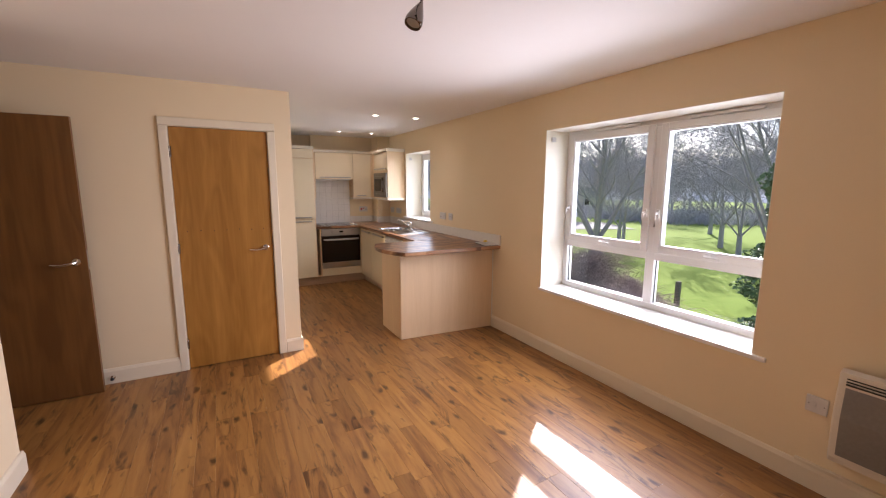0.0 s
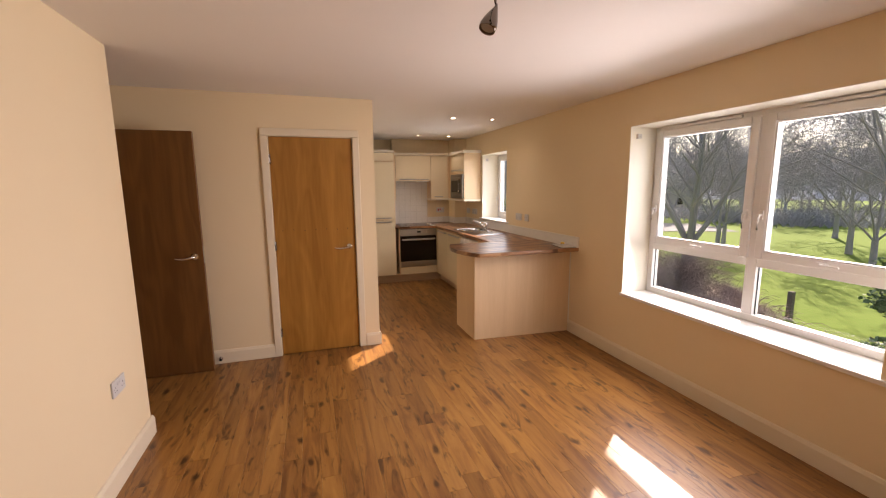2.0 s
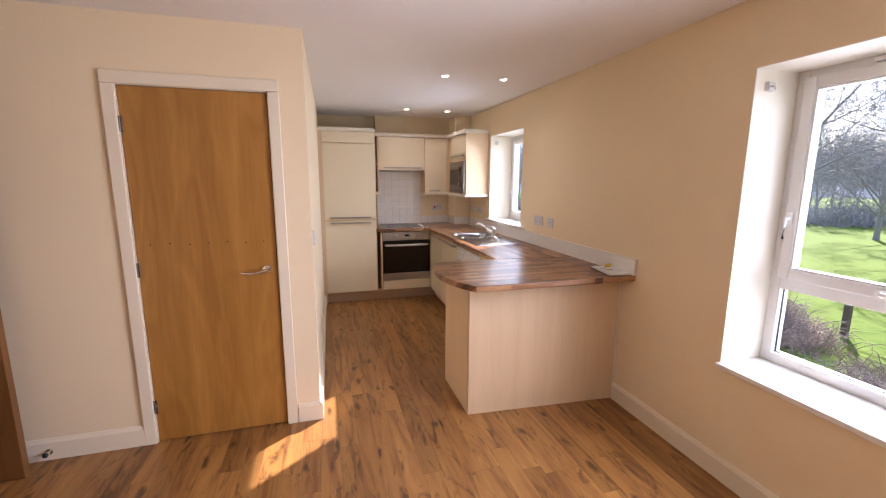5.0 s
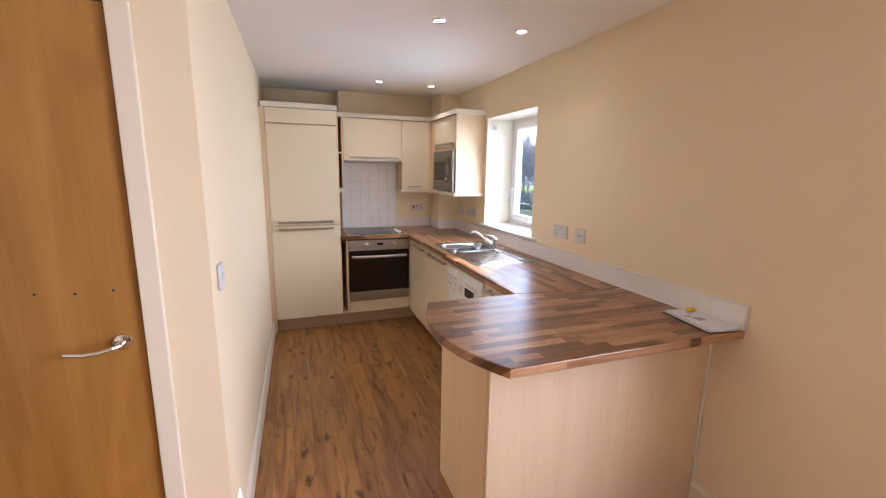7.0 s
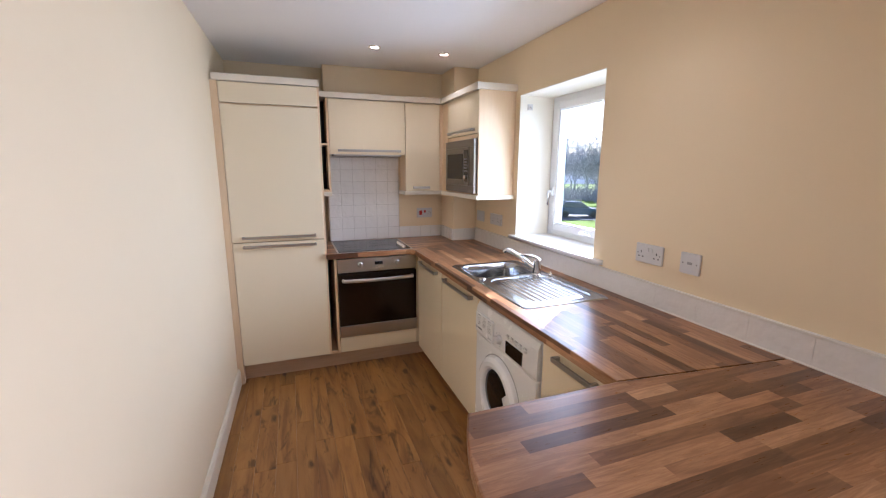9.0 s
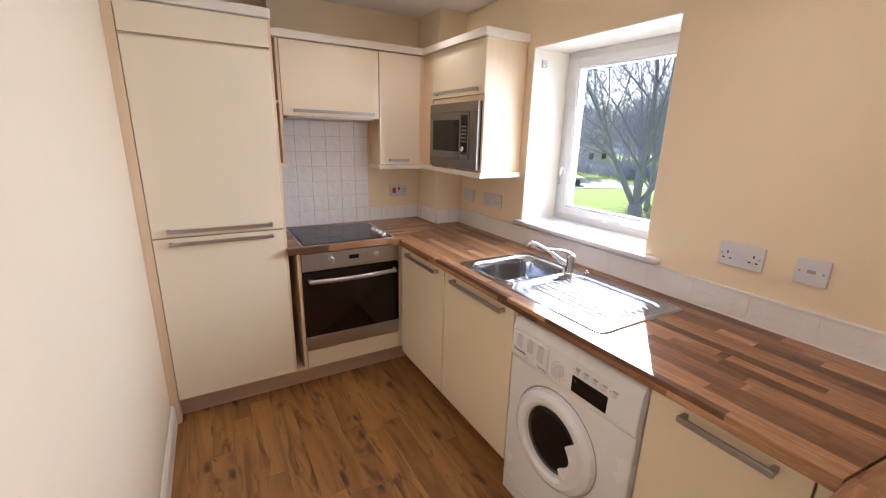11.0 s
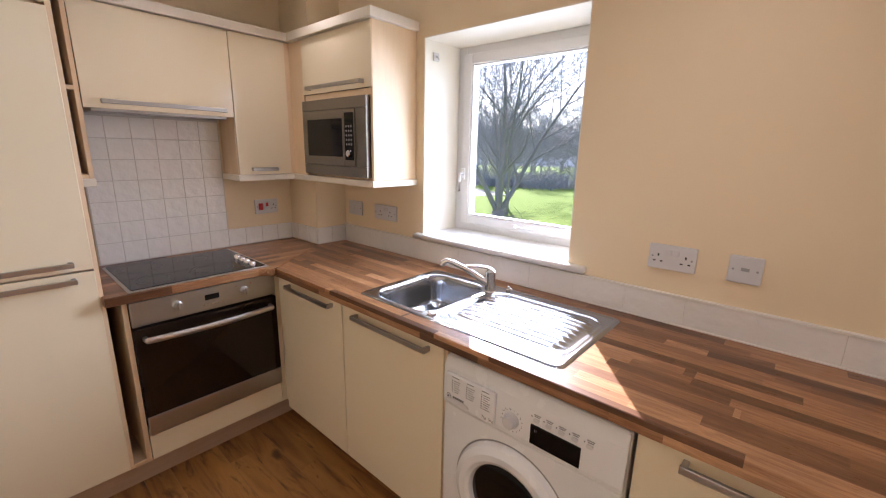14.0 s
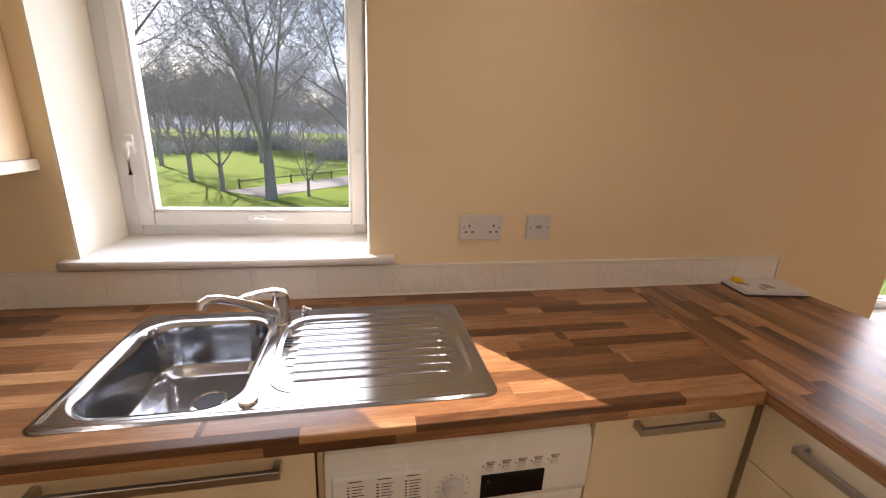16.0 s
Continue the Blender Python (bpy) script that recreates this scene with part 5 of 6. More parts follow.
def downlight(x, y):
    d = thing("downlight", (x, y, H), "small chrome recessed downlight, lit, in the ceiling", "ceiling light", "kitchen downlights")
    m = Matrix.Translation((x, y, H)) @ Matrix.Rotation(radians(180), 4, "X")
    part("rim", lathe(bmesh.new(), [(0.041, 0), (0.040, 0.003), (0.033, 0.006), (0.028, 0.004), (0.026, -0.004)], m, 32), M_CHROME, d)
    part("lens", lathe(bmesh.new(), [(0.0262, 0.0), (0.0262, 0.0015), (0.0, 0.003)], m, 24), M_LAMP, d, "glowing lamp lens")
    return d


for x, y in ((1.766, 4.842), (2.257, 4.820), (1.778, 6.482), (2.275, 6.482)):
    downlight(x, y)

sp = thing("spotlight_bar", (0.86, 1.40, H), "black chrome ceiling spotlight bar with teardrop heads", "ceiling light")
part("ceiling_plate", lathe(bmesh.new(), [(0.06, 0), (0.06, 0.012), (0.05, 0.022), (0.0, 0.024)], Matrix.Translation((0.795, 1.43, H)) @ Matrix.Rotation(radians(180), 4, "X"), 32), M_GUN, sp)
part("bar", tube(bmesh.new(), [(0.80, 1.68, H - 0.045), (0.797, 1.55, H - 0.038), (0.795, 1.43, H - 0.03), (0.792, 1.31, H - 0.038), (0.79, 1.19, H - 0.045)], 0.008, 10), M_GUN, sp)


def spot_head(x, y, aim, z=2.09):
    """A teardrop head under its stem."""
    head = tube(bmesh.new(), [(x, y, H - 0.044), (x + 0.002, y, H - 0.09), (x - 0.004, y + 0.004, H - 0.12), (x, y, z + 0.045)], 0.0055, 10)
    st = part("stem", head, M_GUN, sp)
    m = Matrix.Translation((x, y, z + 0.052)) @ Matrix.Rotation(aim, 4, "Z") @ Matrix.Rotation(radians(152), 4, "Y")
    hd = part("head", lathe(bmesh.new(), [(0.0, -0.012), (0.006, 0.004), (0.016, 0.03), (0.026, 0.058), (0.0315, 0.080), (0.032, 0.092), (0.030, 0.100), (0.027, 0.100), (0.025, 0.09)], m, 28), M_GUN, sp, "black chrome teardrop shade")
    part("bulb_face", lathe(bmesh.new(), [(0.0255, 0.092), (0.022, 0.094), (0.0, 0.095)], m, 24), M_GREYP, hd, "grey unlit bulb face")
    return st


spot_head(0.812, 1.655, radians(200), 2.122)
spot_head(0.785, 1.45, radians(20), 2.172)
spot_head(0.79, 1.22, radians(60), 2.15)

# ---- small things on the peninsula ----
pap = thing("paper_stack", (2.60, 3.80, TOP), "small stack of white papers on the peninsula", "papers")
for k, (ang, dz, mat_) in enumerate(((-7, 0.0, M_CARD), (-9, 0.005, M_PAPER), (-5, 0.009, M_PAPER), (-8, 0.0125, M_PAPER))):
    m = Matrix.Translation((2.600, 3.800, TOP + 0.0004 + dz)) @ Matrix.Rotation(radians(ang), 4, "Z")
    bm = box(-0.074 + 0.003 * k, -0.13, 0, 0.074, 0.125 - 0.004 * k, 0.0045 if k == 0 else 0.003, 0.0008, 1)
    bmesh.ops.transform(bm, matrix=m, verts=bm.verts)
    part("booklet" if k == 0 else "sheet", bm, mat_, pap)
bm = bmesh.new()
for a, b, c, d in ((-0.03, -0.02, 0.012, 0.02), (-0.05, 0.03, -0.02, 0.045)):
    bx(bm, a, b, 0.0, c, d, 0.0005)
bmesh.ops.transform(bm, matrix=Matrix.Translation((2.600, 3.790, TOP + 0.0160)) @ Matrix.Rotation(radians(-8), 4, "Z"), verts=bm.verts)
part("print", bm, M_GREYP, pap, "grey printed blocks")
yk = thing("key_fob", (2.642, 3.875, TOP + 0.016), "small yellow plastic key fob on the papers", "key fob")
bm = lathe(bmesh.new(), [(0.0, 0.0), (0.016, 0.001), (0.021, 0.008), (0.018, 0.017), (0.010, 0.022), (0.0, 0.023)], Matrix.Translation((2.642, 3.875, TOP + 0.0160)) @ Matrix.Diagonal((1.25, 0.85, 0.8, 1)), 18)
part("tag", bm, M_YELLOW, yk)
part("ring", lathe(bmesh.new(), [(0.011, 0), (0.0125, 0.0012), (0.011, 0.0024), (0.0095, 0.0012), (0.011, 0)], Matrix.Translation((2.615, 3.86, TOP + 0.0162)), 20, False), M_NICKEL, yk, "steel split ring")


# ---- outdoors ----
M_GRASS = mottled("lawn_grass", (0.085, 0.155, 0.020), (0.185, 0.255, 0.050), 1.3, 0.95, bump=0.03, spec=0.05)
M_ASPHALT = mottled("grey_asphalt", (0.08, 0.08, 0.085), (0.13, 0.13, 0.135), 6.0, 0.9)
M_PAVE = mottled("grey_paving", (0.20, 0.20, 0.20), (0.28, 0.27, 0.26), 2.5, 0.9)
# bark and twigs lightened towards blue: some outdoor haze is in both colours
M_BARK = mottled("grey_bark", (0.21, 0.205, 0.22), (0.33, 0.325, 0.34), 9.0, 0.95, (1, 1, 0.3), 0.02, spec=0.05)
M_TWIG = mottled("bare_twigs", (0.23, 0.23, 0.265), (0.32, 0.32, 0.355), 4.0, 0.95, spec=0.05)
# distance haze is put into this colour, paler and bluer than near twigs
M_FARTWIG = mottled("hazed_far_twigs", (0.32, 0.33, 0.38), (0.40, 0.405, 0.44), 1.0, 0.95, spec=0.05)
M_BRAMBLE = mottled("bramble_stems", (0.20, 0.14, 0.13), (0.38, 0.30, 0.28), 5.0, 0.95, spec=0.05)
M_IVY = mottled("ivy_leaves", (0.06, 0.125, 0.05), (0.13, 0.21, 0.10), 7.0, 0.5)
# pale blue over bare woods: the ridge's haze is put into its colour
M_RIDGE = mottled("hazed_wooded_hill", (0.33, 0.36, 0.43), (0.40, 0.42, 0.47), 0.12, 1.0, spec=0.05)
M_RENDER = mottled("pale_house_render", (0.45, 0.43, 0.40), (0.55, 0.53, 0.50), 1.5, 0.9)
M_SLATE = mottled("slate_roof", (0.07, 0.07, 0.08), (0.12, 0.12, 0.13), 2.0, 0.8)
M_CARPAINT = material("silver_car_paint", (0.42, 0.44, 0.47), 0.25, 0.5, coat=0.6)
M_CARWHITE = material("white_car_paint", (0.72, 0.73, 0.74), 0.25, coat=0.6)
M_CARGLASS = material("tinted_car_glass", (0.09, 0.11, 0.13), 0.08)
M_CARBLUE = material("blue_car_paint", (0.04, 0.07, 0.16), 0.25, 0.2, coat=0.6)
M_TIMBER = mottled("weathered_post", (0.09, 0.075, 0.06), (0.15, 0.13, 0.11), 12, 0.9)

rng = random.Random(7)


def ground_at(x, y):
    """The lawn rises a little with distance and rolls gently."""
    d = math.hypot(x, y)
    return OUTSIDE + 0.12 * math.sin(x * 0.13) * math.cos(y * 0.11) * smooth01((d - 12) / 20)


gx = sorted({-3000, -800, -200, -60, -20, 3.0, 200, 300, 500, 900, 3000} | {3.0 + 3.5 * k for k in range(1, 44)})
gy = sorted({-3000, -800, -200, -90, 200, 300, 500, 900, 3000} | {-60.0 + 4.0 * k for k in range(0, 58)})
gv = [(x, y, ground_at(x, y)) for x in gx for y in gy]
gf = [(i * len(gy) + j, (i + 1) * len(gy) + j, (i + 1) * len(gy) + j + 1, i * len(gy) + j + 1) for i in range(len(gx) - 1) for j in range(len(gy) - 1)]
me = bpy.data.meshes.new("ground")
me.from_pydata(gv, [], gf)
me.materials.append(M_GRASS)
me.shade_smooth()
tagged(new("ground", me), "bright green park lawn under bare trees", "lawn", "", "structure")


def strip(name, pts, width, mat, label, category, lift=0.03):
    """A path that follows the lawn."""
    bm = bmesh.new()
    rows = []
    for i, p in enumerate(pts):
        a, b = Vector(pts[max(i - 1, 0)]), Vector(pts[min(i + 1, len(pts) - 1)])
        t = (b - a).normalized()
        nrm = Vector((-t.y, t.x))
        row = []
        for k in range(5):
            q = Vector(p) + nrm * width * (k / 4 - 0.5)
            row.append(bm.verts.new((q.x, q.y, ground_at(q.x, q.y) + lift)))
        rows.append(row)
    for a, b in zip(rows, rows[1:]):
        for k in range(4):
            bm.faces.new((a[k], a[k + 1], b[k + 1], b[k]))
    bmesh.ops.recalc_face_normals(bm, faces=bm.faces)
    return solid(name, bm, mat, label, category, "structure")


def along(p, q, n):
    return [(p[0] + (q[0] - p[0]) * i / n, p[1] + (q[1] - p[1]) * i / n) for i in range(n + 1)]


strip("path", along((27.5, 12.2), (44.0, -1.0), 12) + along((47.0, -3.4), (80.0, -20), 10), 3.2, M_PAVE, "grey tarmac path through the park", "path")
strip("road", along((6.0, 49.3), (40.0, 31.6), 18), 9.0, M_ASPHALT, "grey road at the far side of the lawn", "road", 0.04)
strip("pavement", along((5.4, -25.0), (5.4, 40.0), 26), 4.2, M_PAVE, "grey paving beside the building", "pavement", 0.035)


class Limbs:
    """Collects tapered branches as plain vertices and faces."""

    def __init__(self):
        self.v, self.f = [], []

    def add(self, pts, rads, n):
        base = len(self.v)
        for i, p in enumerate(pts):
            d = (pts[min(i + 1, len(pts) - 1)] - pts[max(i - 1, 0)]).normalized()
            s = d.cross(Vector((0.3, 0.2, 0.93)))
            s = s.normalized() if s.length > 1e-3 else Vector((1, 0, 0))
            u = s.cross(d)
            for k in range(n):
                a = 2 * math.pi * k / n
                self.v.append(p + rads[i] * (s * math.cos(a) + u * math.sin(a)))
        for i in range(len(pts) - 1):
            for k in range(n):
                a, b = base + i * n + k, base + i * n + (k + 1) % n
                self.f.append((a, b, b + n, a + n))

    def mesh(self, name, mat):
        me = bpy.data.meshes.new(name)
        me.from_pydata([tuple(p) for p in self.v], [], self.f)
        me.materials.append(mat)
        me.shade_smooth()
        return me


def grow(p, d, length, r, level, top, wood_, twigs, rr, spread, count, fine):
    """One branch, bent a little, and what grows from it."""
    segs = 6 if level < 2 else 4 if level < 4 else 3
    pts, rads = [p.copy()], [r]
    bend = Vector((rr.uniform(-1, 1), rr.uniform(-1, 1), rr.uniform(-0.2, 0.9))) * (0.18 if level == 0 else 0.30)
    cur, dd = p.copy(), d.copy()
    for i in range(segs):
        dd = (dd + bend / segs + Vector((rr.uniform(-1, 1), rr.uniform(-1, 1), rr.uniform(-0.5, 0.8))) * (0.09 if level == 0 else 0.17)).normalized()
        cur = cur + dd * length / segs
        pts.append(cur.copy())
        rads.append(max(r * (1 - 0.80 * (i + 1) / segs), fine * 0.8))
    (wood_ if level < 2 else twigs).add(pts, rads, 8 if level == 0 else 6 if level == 1 else 4 if level == 2 else 3)
    if level >= top:
        return
    kids = count[level]
    for k in range(kids):
        t = (0.22 if level == 0 else 0.15) + (0.78 if level == 0 else 0.85) * (k + rr.random() * 0.8) / kids
        t = min(t, 0.98)
        i = min(int(t * segs), segs - 1)
        f = t * segs - i
        at = pts[i].lerp(pts[i + 1], f)
        ax = (pts[i + 1] - pts[i]).normalized()
        side = ax.cross(Vector((0, 0, 1)) if abs(ax.z) < 0.9 else Vector((1, 0, 0))).normalized()
        side = Matrix.Rotation(k * 2.4 + rr.uniform(-0.5, 0.5), 3, ax) @ side
        ang = spread * rr.uniform(0.7, 1.25) * (1.0 - 0.30 * t if level == 0 else 1.0)
        nd = (ax * math.cos(ang) + side * math.sin(ang) + Vector((0, 0, 0.12 if level < 3 else 0.05))).normalized()
        rl = rads[i] + (rads[i + 1] - rads[i]) * f
        grow(at, nd, length * rr.uniform(0.42, 0.66) * (1.15 - 0.45 * t), max(rl * rr.uniform(0.45, 0.62), fine), level + 1, top, wood_, twigs, rr, spread, count, fine)


def bare_tree(x, y, height, r, seed, label, fork, lean, count=(8, 6, 5, 4), spread=0.85, twig=None, group="park trees", fine=0.009, stem=0.2):
    """A short trunk that forks into limbs, each with branches down to fine twigs."""
    rr = random.Random(seed)
    z = ground_at(x, y) - 0.1
    t = thing("tree", (x, y, z), label, "tree", group)
    wood_, twigs = Limbs(), Limbs()
    sh = height * stem
    wood_.add([Vector((0, 0, -0.2)), Vector((0, 0, 0.25)), Vector((0.02, 0, sh * 0.4)), Vector((0, 0.02, sh)), Vector((0, 0.02, sh * 1.15))], [r * 1.5, r * 1.12, r, r * 0.9, r * 0.55], 12)
    for k in range(fork):
        a = 2 * math.pi * k / fork + rr.uniform(-0.4, 0.4)
        up = 0.15 if k == 0 else rr.uniform(0.8, 1.1)
        d = Vector((lean * up * math.cos(a), lean * up * math.sin(a), 1)).normalized()
        grow(Vector((0, 0.02, sh * (0.92 if k else 0.98))), d, (height - sh) * (0.86 if k == 0 else rr.uniform(0.62, 0.82)), r * (0.54 if k == 0 else 0.38), 0, len(count), wood_, twigs, rr, spread, count, fine)
    for nm, lim, mat in (("trunk", wood_, twig or M_BARK), ("crown", twigs, twig or M_TWIG)):
        ob = new(nm, lim.mesh(nm, mat))
        ob.parent = t
    return t


bare_tree(26.0, 10.3, 17.5, 0.30, 11, "tall bare tree with a forked trunk on the lawn", 3, 0.26, (15, 8, 6, 4), 0.95, stem=0.14)
bare_tree(19.3, 16.7, 12.6, 0.36, 23, "large bare tree with spreading limbs near the windows", 6, 0.62, (9, 7, 5, 4), 0.8, stem=0.12)
bare_tree(11.5, 4.7, 11.5, 0.11, 31, "bare tree wrapped in ivy close to the building", 4, 0.45, (9, 7, 7, 5), 1.0, stem=0.26, fine=0.0045)
small = bare_tree(28.6, 13.6, 7.5, 0.15, 41, "small bare park tree with low limbs", 4, 0.85, (6, 5, 5, 4), 0.85, stem=0.22)
copies = [(32.8, 16.8, 1.1, 60), (27.2, 8.4, 0.62, 130), (26.8, 21.0, 1.0, 200), (29.8, 22.9, 0.95, 290), (41.0, 22.0, 1.15, 20), (24.5, 28.5, 1.0, 250), (46.0, 15.0, 1.25, 100)]
for x, y, s, a in copies:
    c = copy_thing(small, pose(x, y, ground_at(x, y) - 0.1, 0, 0, a))
    c.scale = (s, s, s)
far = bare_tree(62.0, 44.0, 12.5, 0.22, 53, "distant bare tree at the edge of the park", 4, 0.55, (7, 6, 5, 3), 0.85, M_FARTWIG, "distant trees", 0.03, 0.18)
rf = random.Random(5)
for k in range(95):
    a = radians(-18 + 92 * (k + rf.random()) / 95)
    d = rf.uniform(60, 115)
    x, y = d * math.cos(a), d * math.sin(a) + 4
    if math.hypot(x - 58, y - 60) < 9:
        continue
    c = copy_thing(far, pose(x, y, ground_at(x, y) - 0.2, 0, 0, rf.uniform(0, 360)))
    s = rf.uniform(0.6, 1.1)
    c.scale = (s, s, s)

# wooded ridge on the skyline
rv, rfc = [], []
NR = 160
for i in range(NR + 1):
    a = radians(-40 + 140 * i / NR)
    for j, (d, hgt) in enumerate(((150, -1), (165, 0.55), (185, 0.85), (230, 1.0), (420, 0.2))):
        hh = 10.5 + 4.0 * noise.noise(Vector((a * 4, 0, j * 0.3))) + 2.2 * noise.noise(Vector((a * 23, 3, j)))+ 1.2 * noise.noise(Vector((a * 75, 7, j)))
        z = -3.0 if hgt < 0 else OUTSIDE + 0.8 + hh * hgt
        rv.append((d * math.cos(a), d * math.sin(a), z))
for i in range(NR):
    for j in range(4):
        b = i * 5 + j
        rfc.append((b, b + 5, b + 6, b + 1))
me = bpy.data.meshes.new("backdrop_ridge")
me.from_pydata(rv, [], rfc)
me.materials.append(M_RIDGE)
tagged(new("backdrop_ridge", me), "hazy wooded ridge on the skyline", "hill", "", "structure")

# ivy round the near tree: many small leaves
iv = thing("ivy", (11.5, 4.7, ground_at(11.5, 4.7)), "dark green ivy climbing the near tree", "ivy")
ri = random.Random(19)
lv, lf = [], []
for k in range(9000):
    h = ri.random() ** 1.15 * 6.2
    rad = (0.85 - 0.10 * h) * (0.55 + 0.45 * ri.random()) * (0.8 + 0.35 * math.sin(h * 3.1) + 0.2 * math.sin(h * 7.0))
    a = ri.uniform(0, 2 * math.pi)
    rad *= 1.0 + 0.35 * math.sin(a * 3 + h * 1.3)
    c = Vector((rad * math.cos(a), rad * math.sin(a), h))
    q = Euler((ri.uniform(-1.2, 1.2), ri.uniform(-1.2, 1.2), ri.uniform(0, 6.28))).to_matrix()
    s = ri.uniform(0.035, 0.075)
    b = len(lv)
    for px, py in ((0, -1), (0.75, -0.2), (0.35, 0.9), (-0.35, 0.9), (-0.75, -0.2)):
        lv.append(tuple(c + q @ Vector((px * s, py * s, 0.15 * s * abs(px)))))
    lf.append(tuple(range(b, b + 5)))
me = bpy.data.meshes.new("leaves")
me.from_pydata(lv, [], lf)
me.materials.append(M_IVY)
ob = new("leaves", me)
ob.parent = iv
tagged(ob, kind="stuff")


def thicket(x0, y0, x1, y1, h, n, seed, label):
    """A tangle of bare arching stems."""
    rr = random.Random(seed)
    cx, cy = (x0 + x1) / 2, (y0 + y1) / 2
    t = thing("shrub", (cx, cy, ground_at(cx, cy)), label, "shrub")
    lim = Limbs()
    for k in range(n):
        u = rr.random()
        px, py = x0 + (x1 - x0) * u + rr.gauss(0, 0.4), y0 + (y1 - y0) * u + rr.gauss(0, 0.4)
        p = Vector((px - cx, py - cy, 0))
        d = Vector((rr.gauss(0, 0.5), rr.gauss(0, 0.5), 1)).normalized()
        ln = h * rr.uniform(0.6, 1.3)
        pts, cur = [p.copy()], p.copy()
        for i in range(5):
            d = (d + Vector((rr.gauss(0, 0.3), rr.gauss(0, 0.3), -0.28 * i / 2))).normalized()
            cur = cur + d * ln / 5
            cur.z = max(cur.z, 0.03)
            pts.append(cur.copy())
        lim.add(pts, [0.014, 0.012, 0.010, 0.008, 0.006, 0.003], 3)
    ob = new("stems", lim.mesh("stems", M_BRAMBLE))
    ob.parent = t
    tagged(ob, kind="stuff")
    return t


thicket(14.2, 13.6, 17.5, 15.0, 2.2, 1000, 3, "tangled bare hedge shrub below the windows")
thicket(13.0, 9.0, 15.6, 12.4, 1.0, 1900, 4, "low bramble patch on the lawn")
thicket(10.5, 5.0, 12.5, 7.2, 0.9, 600, 6, "low brown brambles under the ivy tree")

ug = thing("undergrowth", (45, 30, ground_at(45, 30)), "grey bare undergrowth along the far edge of the park", "undergrowth")
ru = random.Random(29)
lim = Limbs()
for k in range(5200):
    a = radians(ru.uniform(-14, 80))
    d = (52 if a < 0.12 else 64) + 5 * math.sin(a * 9) + ru.gauss(0, 2.5)
    px, py = d * math.cos(a), d * math.sin(a) + 4
    top = 2.2 + 1.6 * noise.noise(Vector((a * 14, 1, 0)))
    p = Vector((px - 45, py - 30, ground_at(px, py) - ground_at(45, 30)))
    pts = [p.copy()]
    dirn = Vector((ru.gauss(0, 0.45), ru.gauss(0, 0.45), 1)).normalized()
    for i in range(3):
        dirn = (dirn + Vector((ru.gauss(0, 0.35), ru.gauss(0, 0.35), -0.15 * i))).normalized()
        p = p + dirn * top * ru.uniform(0.28, 0.5)
        pts.append(p.copy())
    lim.add(pts, [0.05, 0.04, 0.028, 0.012], 3)
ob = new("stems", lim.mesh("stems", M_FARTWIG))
ob.parent = ug
tagged(ob, kind="stuff")

pst = thing("timber_post", (15.3, 9.26, ground_at(15.3, 9.26)), "short weathered timber post on the lawn", "post")
zp = ground_at(15.3, 9.26)
part("post", box(15.22, 9.18, zp - 0.05, 15.38, 9.34, zp + 0.95, 0.02), M_TIMBER, pst)
fence = thing("path_fence", (30.0, 9.0, ground_at(30, 9)), "low timber rail along the path", "fence")
for k in range(9):
    x, y = 29.6 + 1.65 * k, 12.9 - 1.32 * k
    z = ground_at(x, y)
    part("post", box(x - 0.05, y - 0.05, z - 0.05, x + 0.05, y + 0.05, z + 0.62, 0.01), M_TIMBER, fence)
    if k < 8:
        x2, y2 = x + 1.65, y - 1.32
        part("rail", tube(bmesh.new(), [(x, y, z + 0.5), (x2, y2, ground_at(x2, y2) + 0.5)], 0.04, 6), M_TIMBER, fence)


def car(x, y, ang, mat, label):
    z = ground_at(x, y) + 0.05
    c = thing("parked_car", (0, 0, 0), label, "car", "parked cars")
    part("body", prism(bmesh.new(), [(-2.1, 0.28), (2.1, 0.28), (2.12, 0.62), (1.9, 0.80), (0.95, 0.92), (-1.9, 0.96), (-2.12, 0.7)], -0.86, 0.86, 0.06, 3, axis="y"), mat, c)
    part("cabin", prism(bmesh.new(), [(0.95, 0.90), (0.25, 1.40), (-1.25, 1.44), (-1.85, 0.94)], -0.74, 0.74, 0.06, 3, axis="y"), M_CARGLASS, c, "grey tinted car windows")
    part("roof", prism(bmesh.new(), [(0.28, 1.38), (0.18, 1.45), (-1.2, 1.49), (-1.32, 1.42)], -0.72, 0.72, 0.03, 2, axis="y"), mat, c)
    for wx in (-1.3, 1.3):
        for wy in (-0.80, 0.80):
            m = Matrix.Translation((wx, wy, 0.31)) @ Matrix.Rotation(radians(90), 4, "X")
            w = part("wheel", lathe(bmesh.new(), [(0.19, -0.09), (0.30, -0.09), (0.315, -0.06), (0.315, 0.06), (0.30, 0.09), (0.19, 0.09)], m, 20), M_RUBBER, c)
            part("rim", lathe(bmesh.new(), [(0.0, -0.085), (0.19, -0.088), (0.19, 0.088), (0.0, 0.085)], m, 16), M_GREYP, w)
    c.matrix_world = pose(x, y, z, 0, 0, ang)
    return c


car(23.0, 38.4, -27, M_CARPAINT, "silver parked car on the far road")
car(27.2, 36.3, -28, M_CARBLUE, "dark blue parked car on the far road")
car(32.0, 33.8, -27, M_CARPAINT, "silver parked car under the trees")
car(26.2, 41.4, 153, M_CARWHITE, "white parked car across the far road")

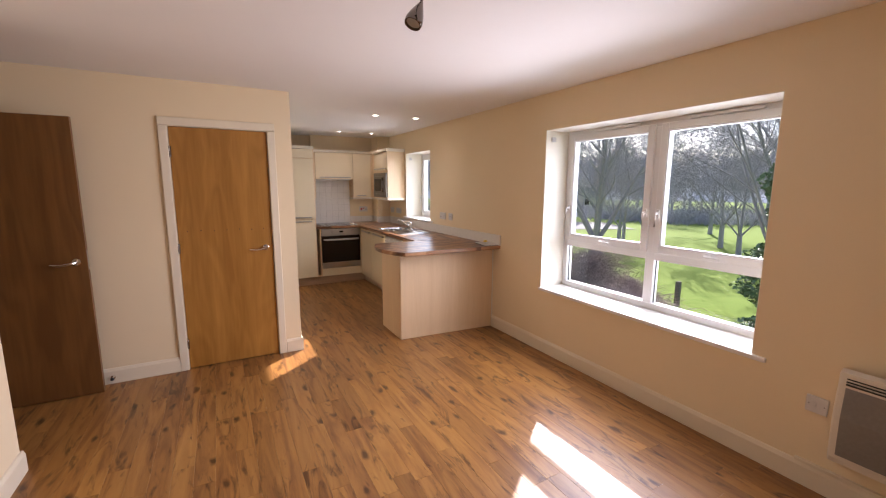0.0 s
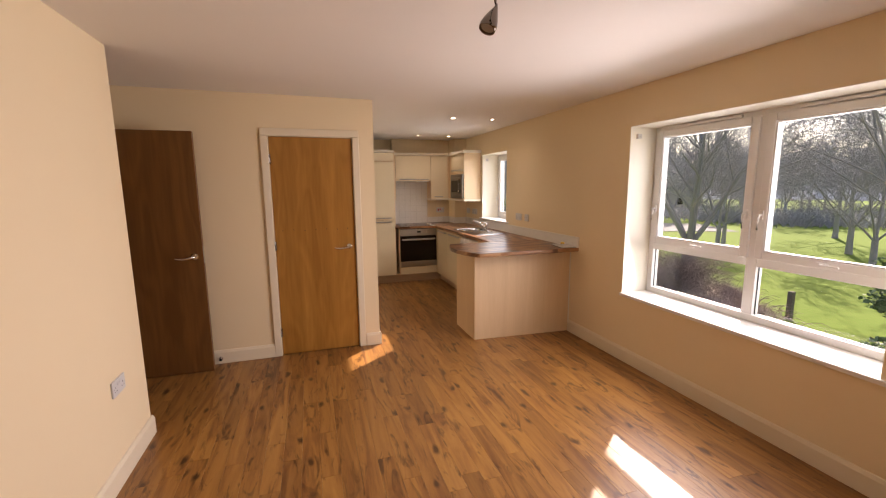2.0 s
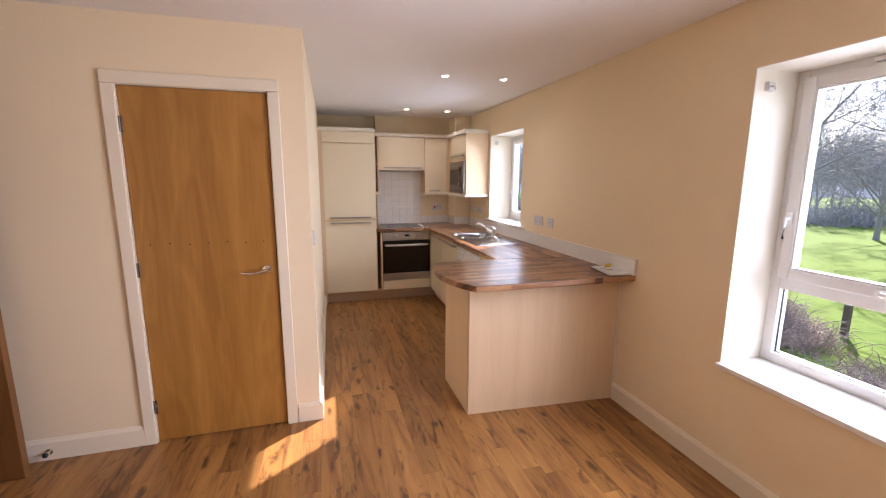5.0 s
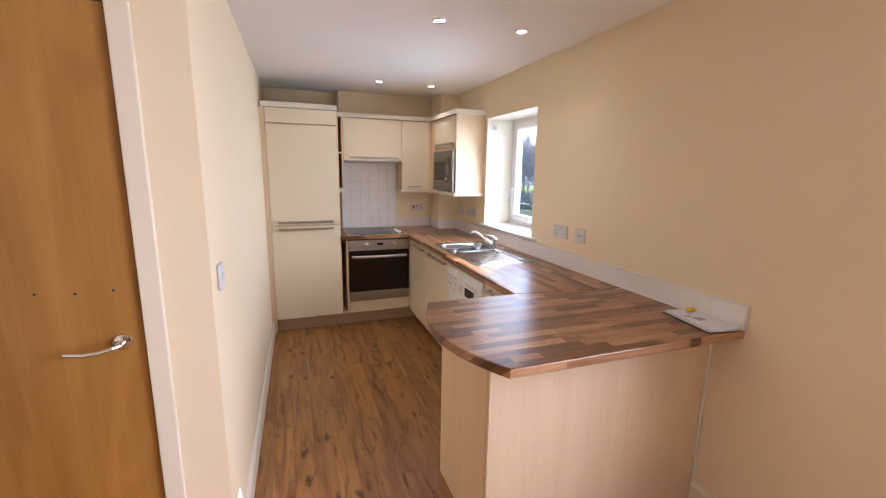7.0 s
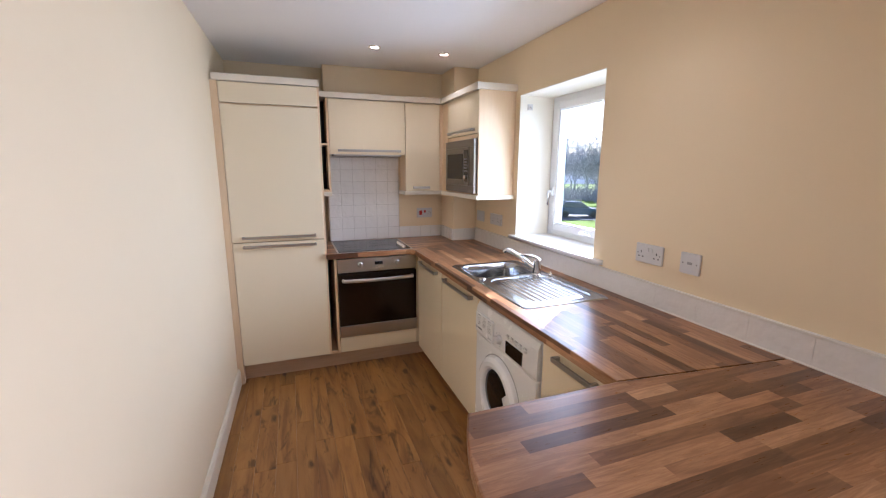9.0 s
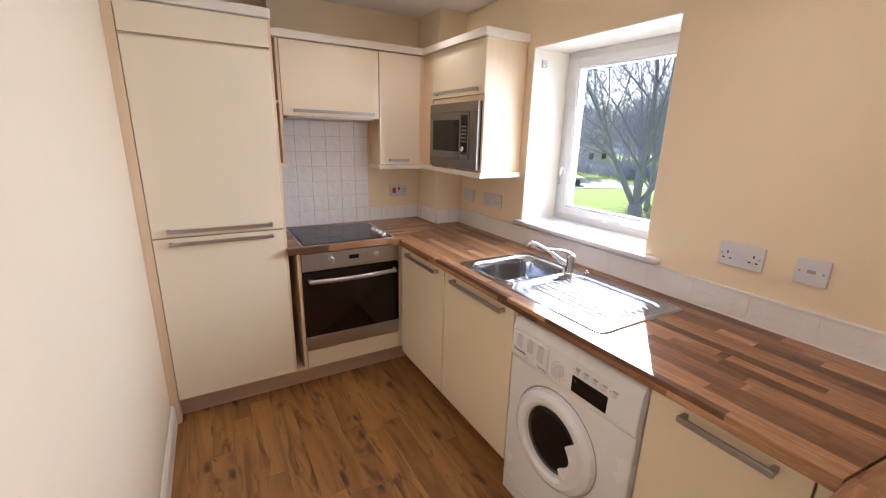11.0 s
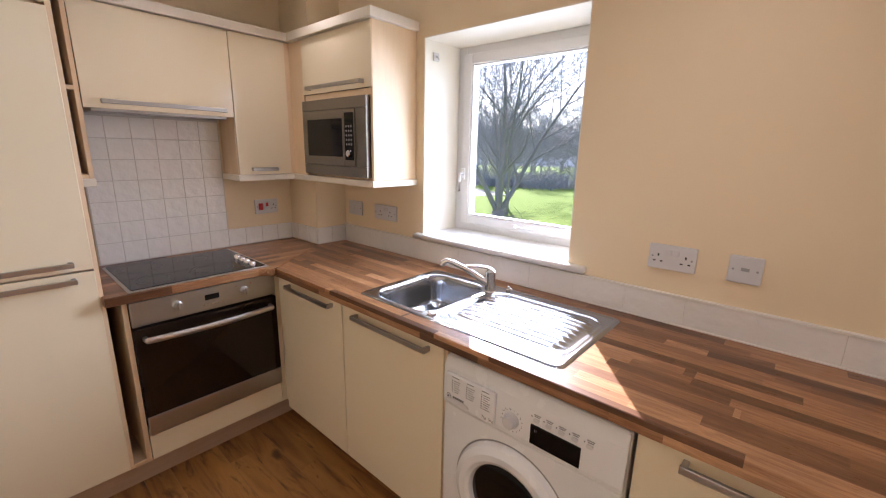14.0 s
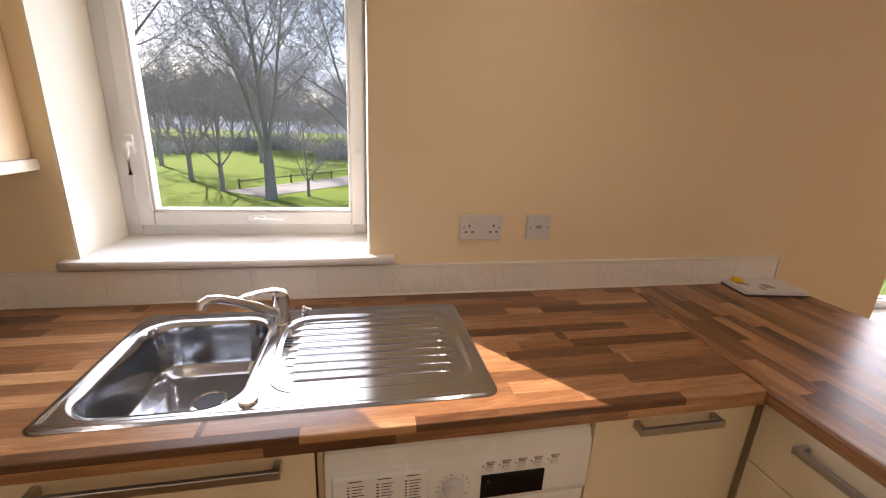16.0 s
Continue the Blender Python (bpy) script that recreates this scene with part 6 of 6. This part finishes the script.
hs = thing("house", (58, 60, ground_at(58, 60)), "pale rendered house with a slate roof behind the trees", "house")
zh = ground_at(58, 60)
part("wall", box(52, 55, zh - 0.3, 66, 63, zh + 5.4), M_RENDER, hs)
part("roof", prism(bmesh.new(), [(54.4, zh + 5.2), (63.6, zh + 5.2), (59.0, zh + 8.2)], 51.6, 66.4, axis="x"), M_SLATE, hs)
for fl in (0.9, 3.5):
    for k in range(4):
        wv = part("window", box(53.2 + 3.4 * k, 54.94, zh + fl, 54.6 + 3.4 * k, 55.05, zh + fl + 1.3), M_PLASTIC, hs)
        part("glazing", box(53.3 + 3.4 * k, 54.90, zh + fl + 0.1, 54.5 + 3.4 * k, 54.95, zh + fl + 1.2), M_BGLASS, wv)
        part("glazing", box(51.90, 56.2 + 1.8 * k, zh + fl + 0.1, 52.02, 57.2 + 1.8 * k, zh + fl + 1.2), M_BGLASS, wv)

# ---- floor strips ----
fl_top = bpy.data.objects["floor"]
ORIGIN[fl_top.name] = Vector((0, 0, 0))
PWID = 0.102
LENS = (0.42, 0.62, 0.84, 1.06, 1.26)


def strip_mesh(ln):
    bm = bx(bmesh.new(), 0.0002, 0.0002, -0.012, PWID - 0.0002, ln - 0.0002, 0.0, 0.0007, 1)
    return mesh_of("plank", bm, M_FLOOR)


plank_mesh = [strip_mesh(ln) for ln in LENS]
rp = random.Random(77)
rest = bmesh.new()
ix = 0
x = -0.905
while x < 2.69:
    y = -2.3 - rp.random()
    while y < 7.1:
        k = rp.randrange(len(LENS))
        end = DOORW + 0.09 if x < 0.56 else BACK + 0.13 if x < 1.4 else BACK - 0.001
        lo, hi = max(y, SOUTH - 0.01), min(y + LENS[k], end)
        near = 0.7 < y + LENS[k] <= end and y < 6.6 and not (x > 2.1 and y > 4.4)
        if hi - lo < 0.01:
            pass
        elif near:
            ob = new("plank", plank_mesh[k])
            ob.parent = fl_top
            ob.location = (x, y, 0)
        else:
            bx(rest, x + 0.0002, lo + 0.0002, -0.012, min(x + PWID - 0.0002, W + 0.01), hi - 0.0002, 0.0)
        y += LENS[k]
    x += PWID
x = -2.8
while x < -0.91:
    y = 2.65 - rp.random() * 0.4
    while y < 4.6:
        ln = LENS[rp.randrange(len(LENS))]
        lo, hi = max(y, 2.65 if x < HALL - 0.1 else 3.0), min(y + ln, 4.52 if x < HALL - 0.1 else DOORW + 0.05)
        if hi - lo > 0.01:
            bx(rest, x + 0.0002, lo + 0.0002, -0.012, min(x + PWID - 0.0002, -0.9055), hi - 0.0002, 0.0)
        y += ln
    x += PWID
ob = new("plank_field", mesh_of("plank_field", rest, M_FLOOR, smooth=False))
ob.parent = fl_top
tagged(ob, kind="stuff")
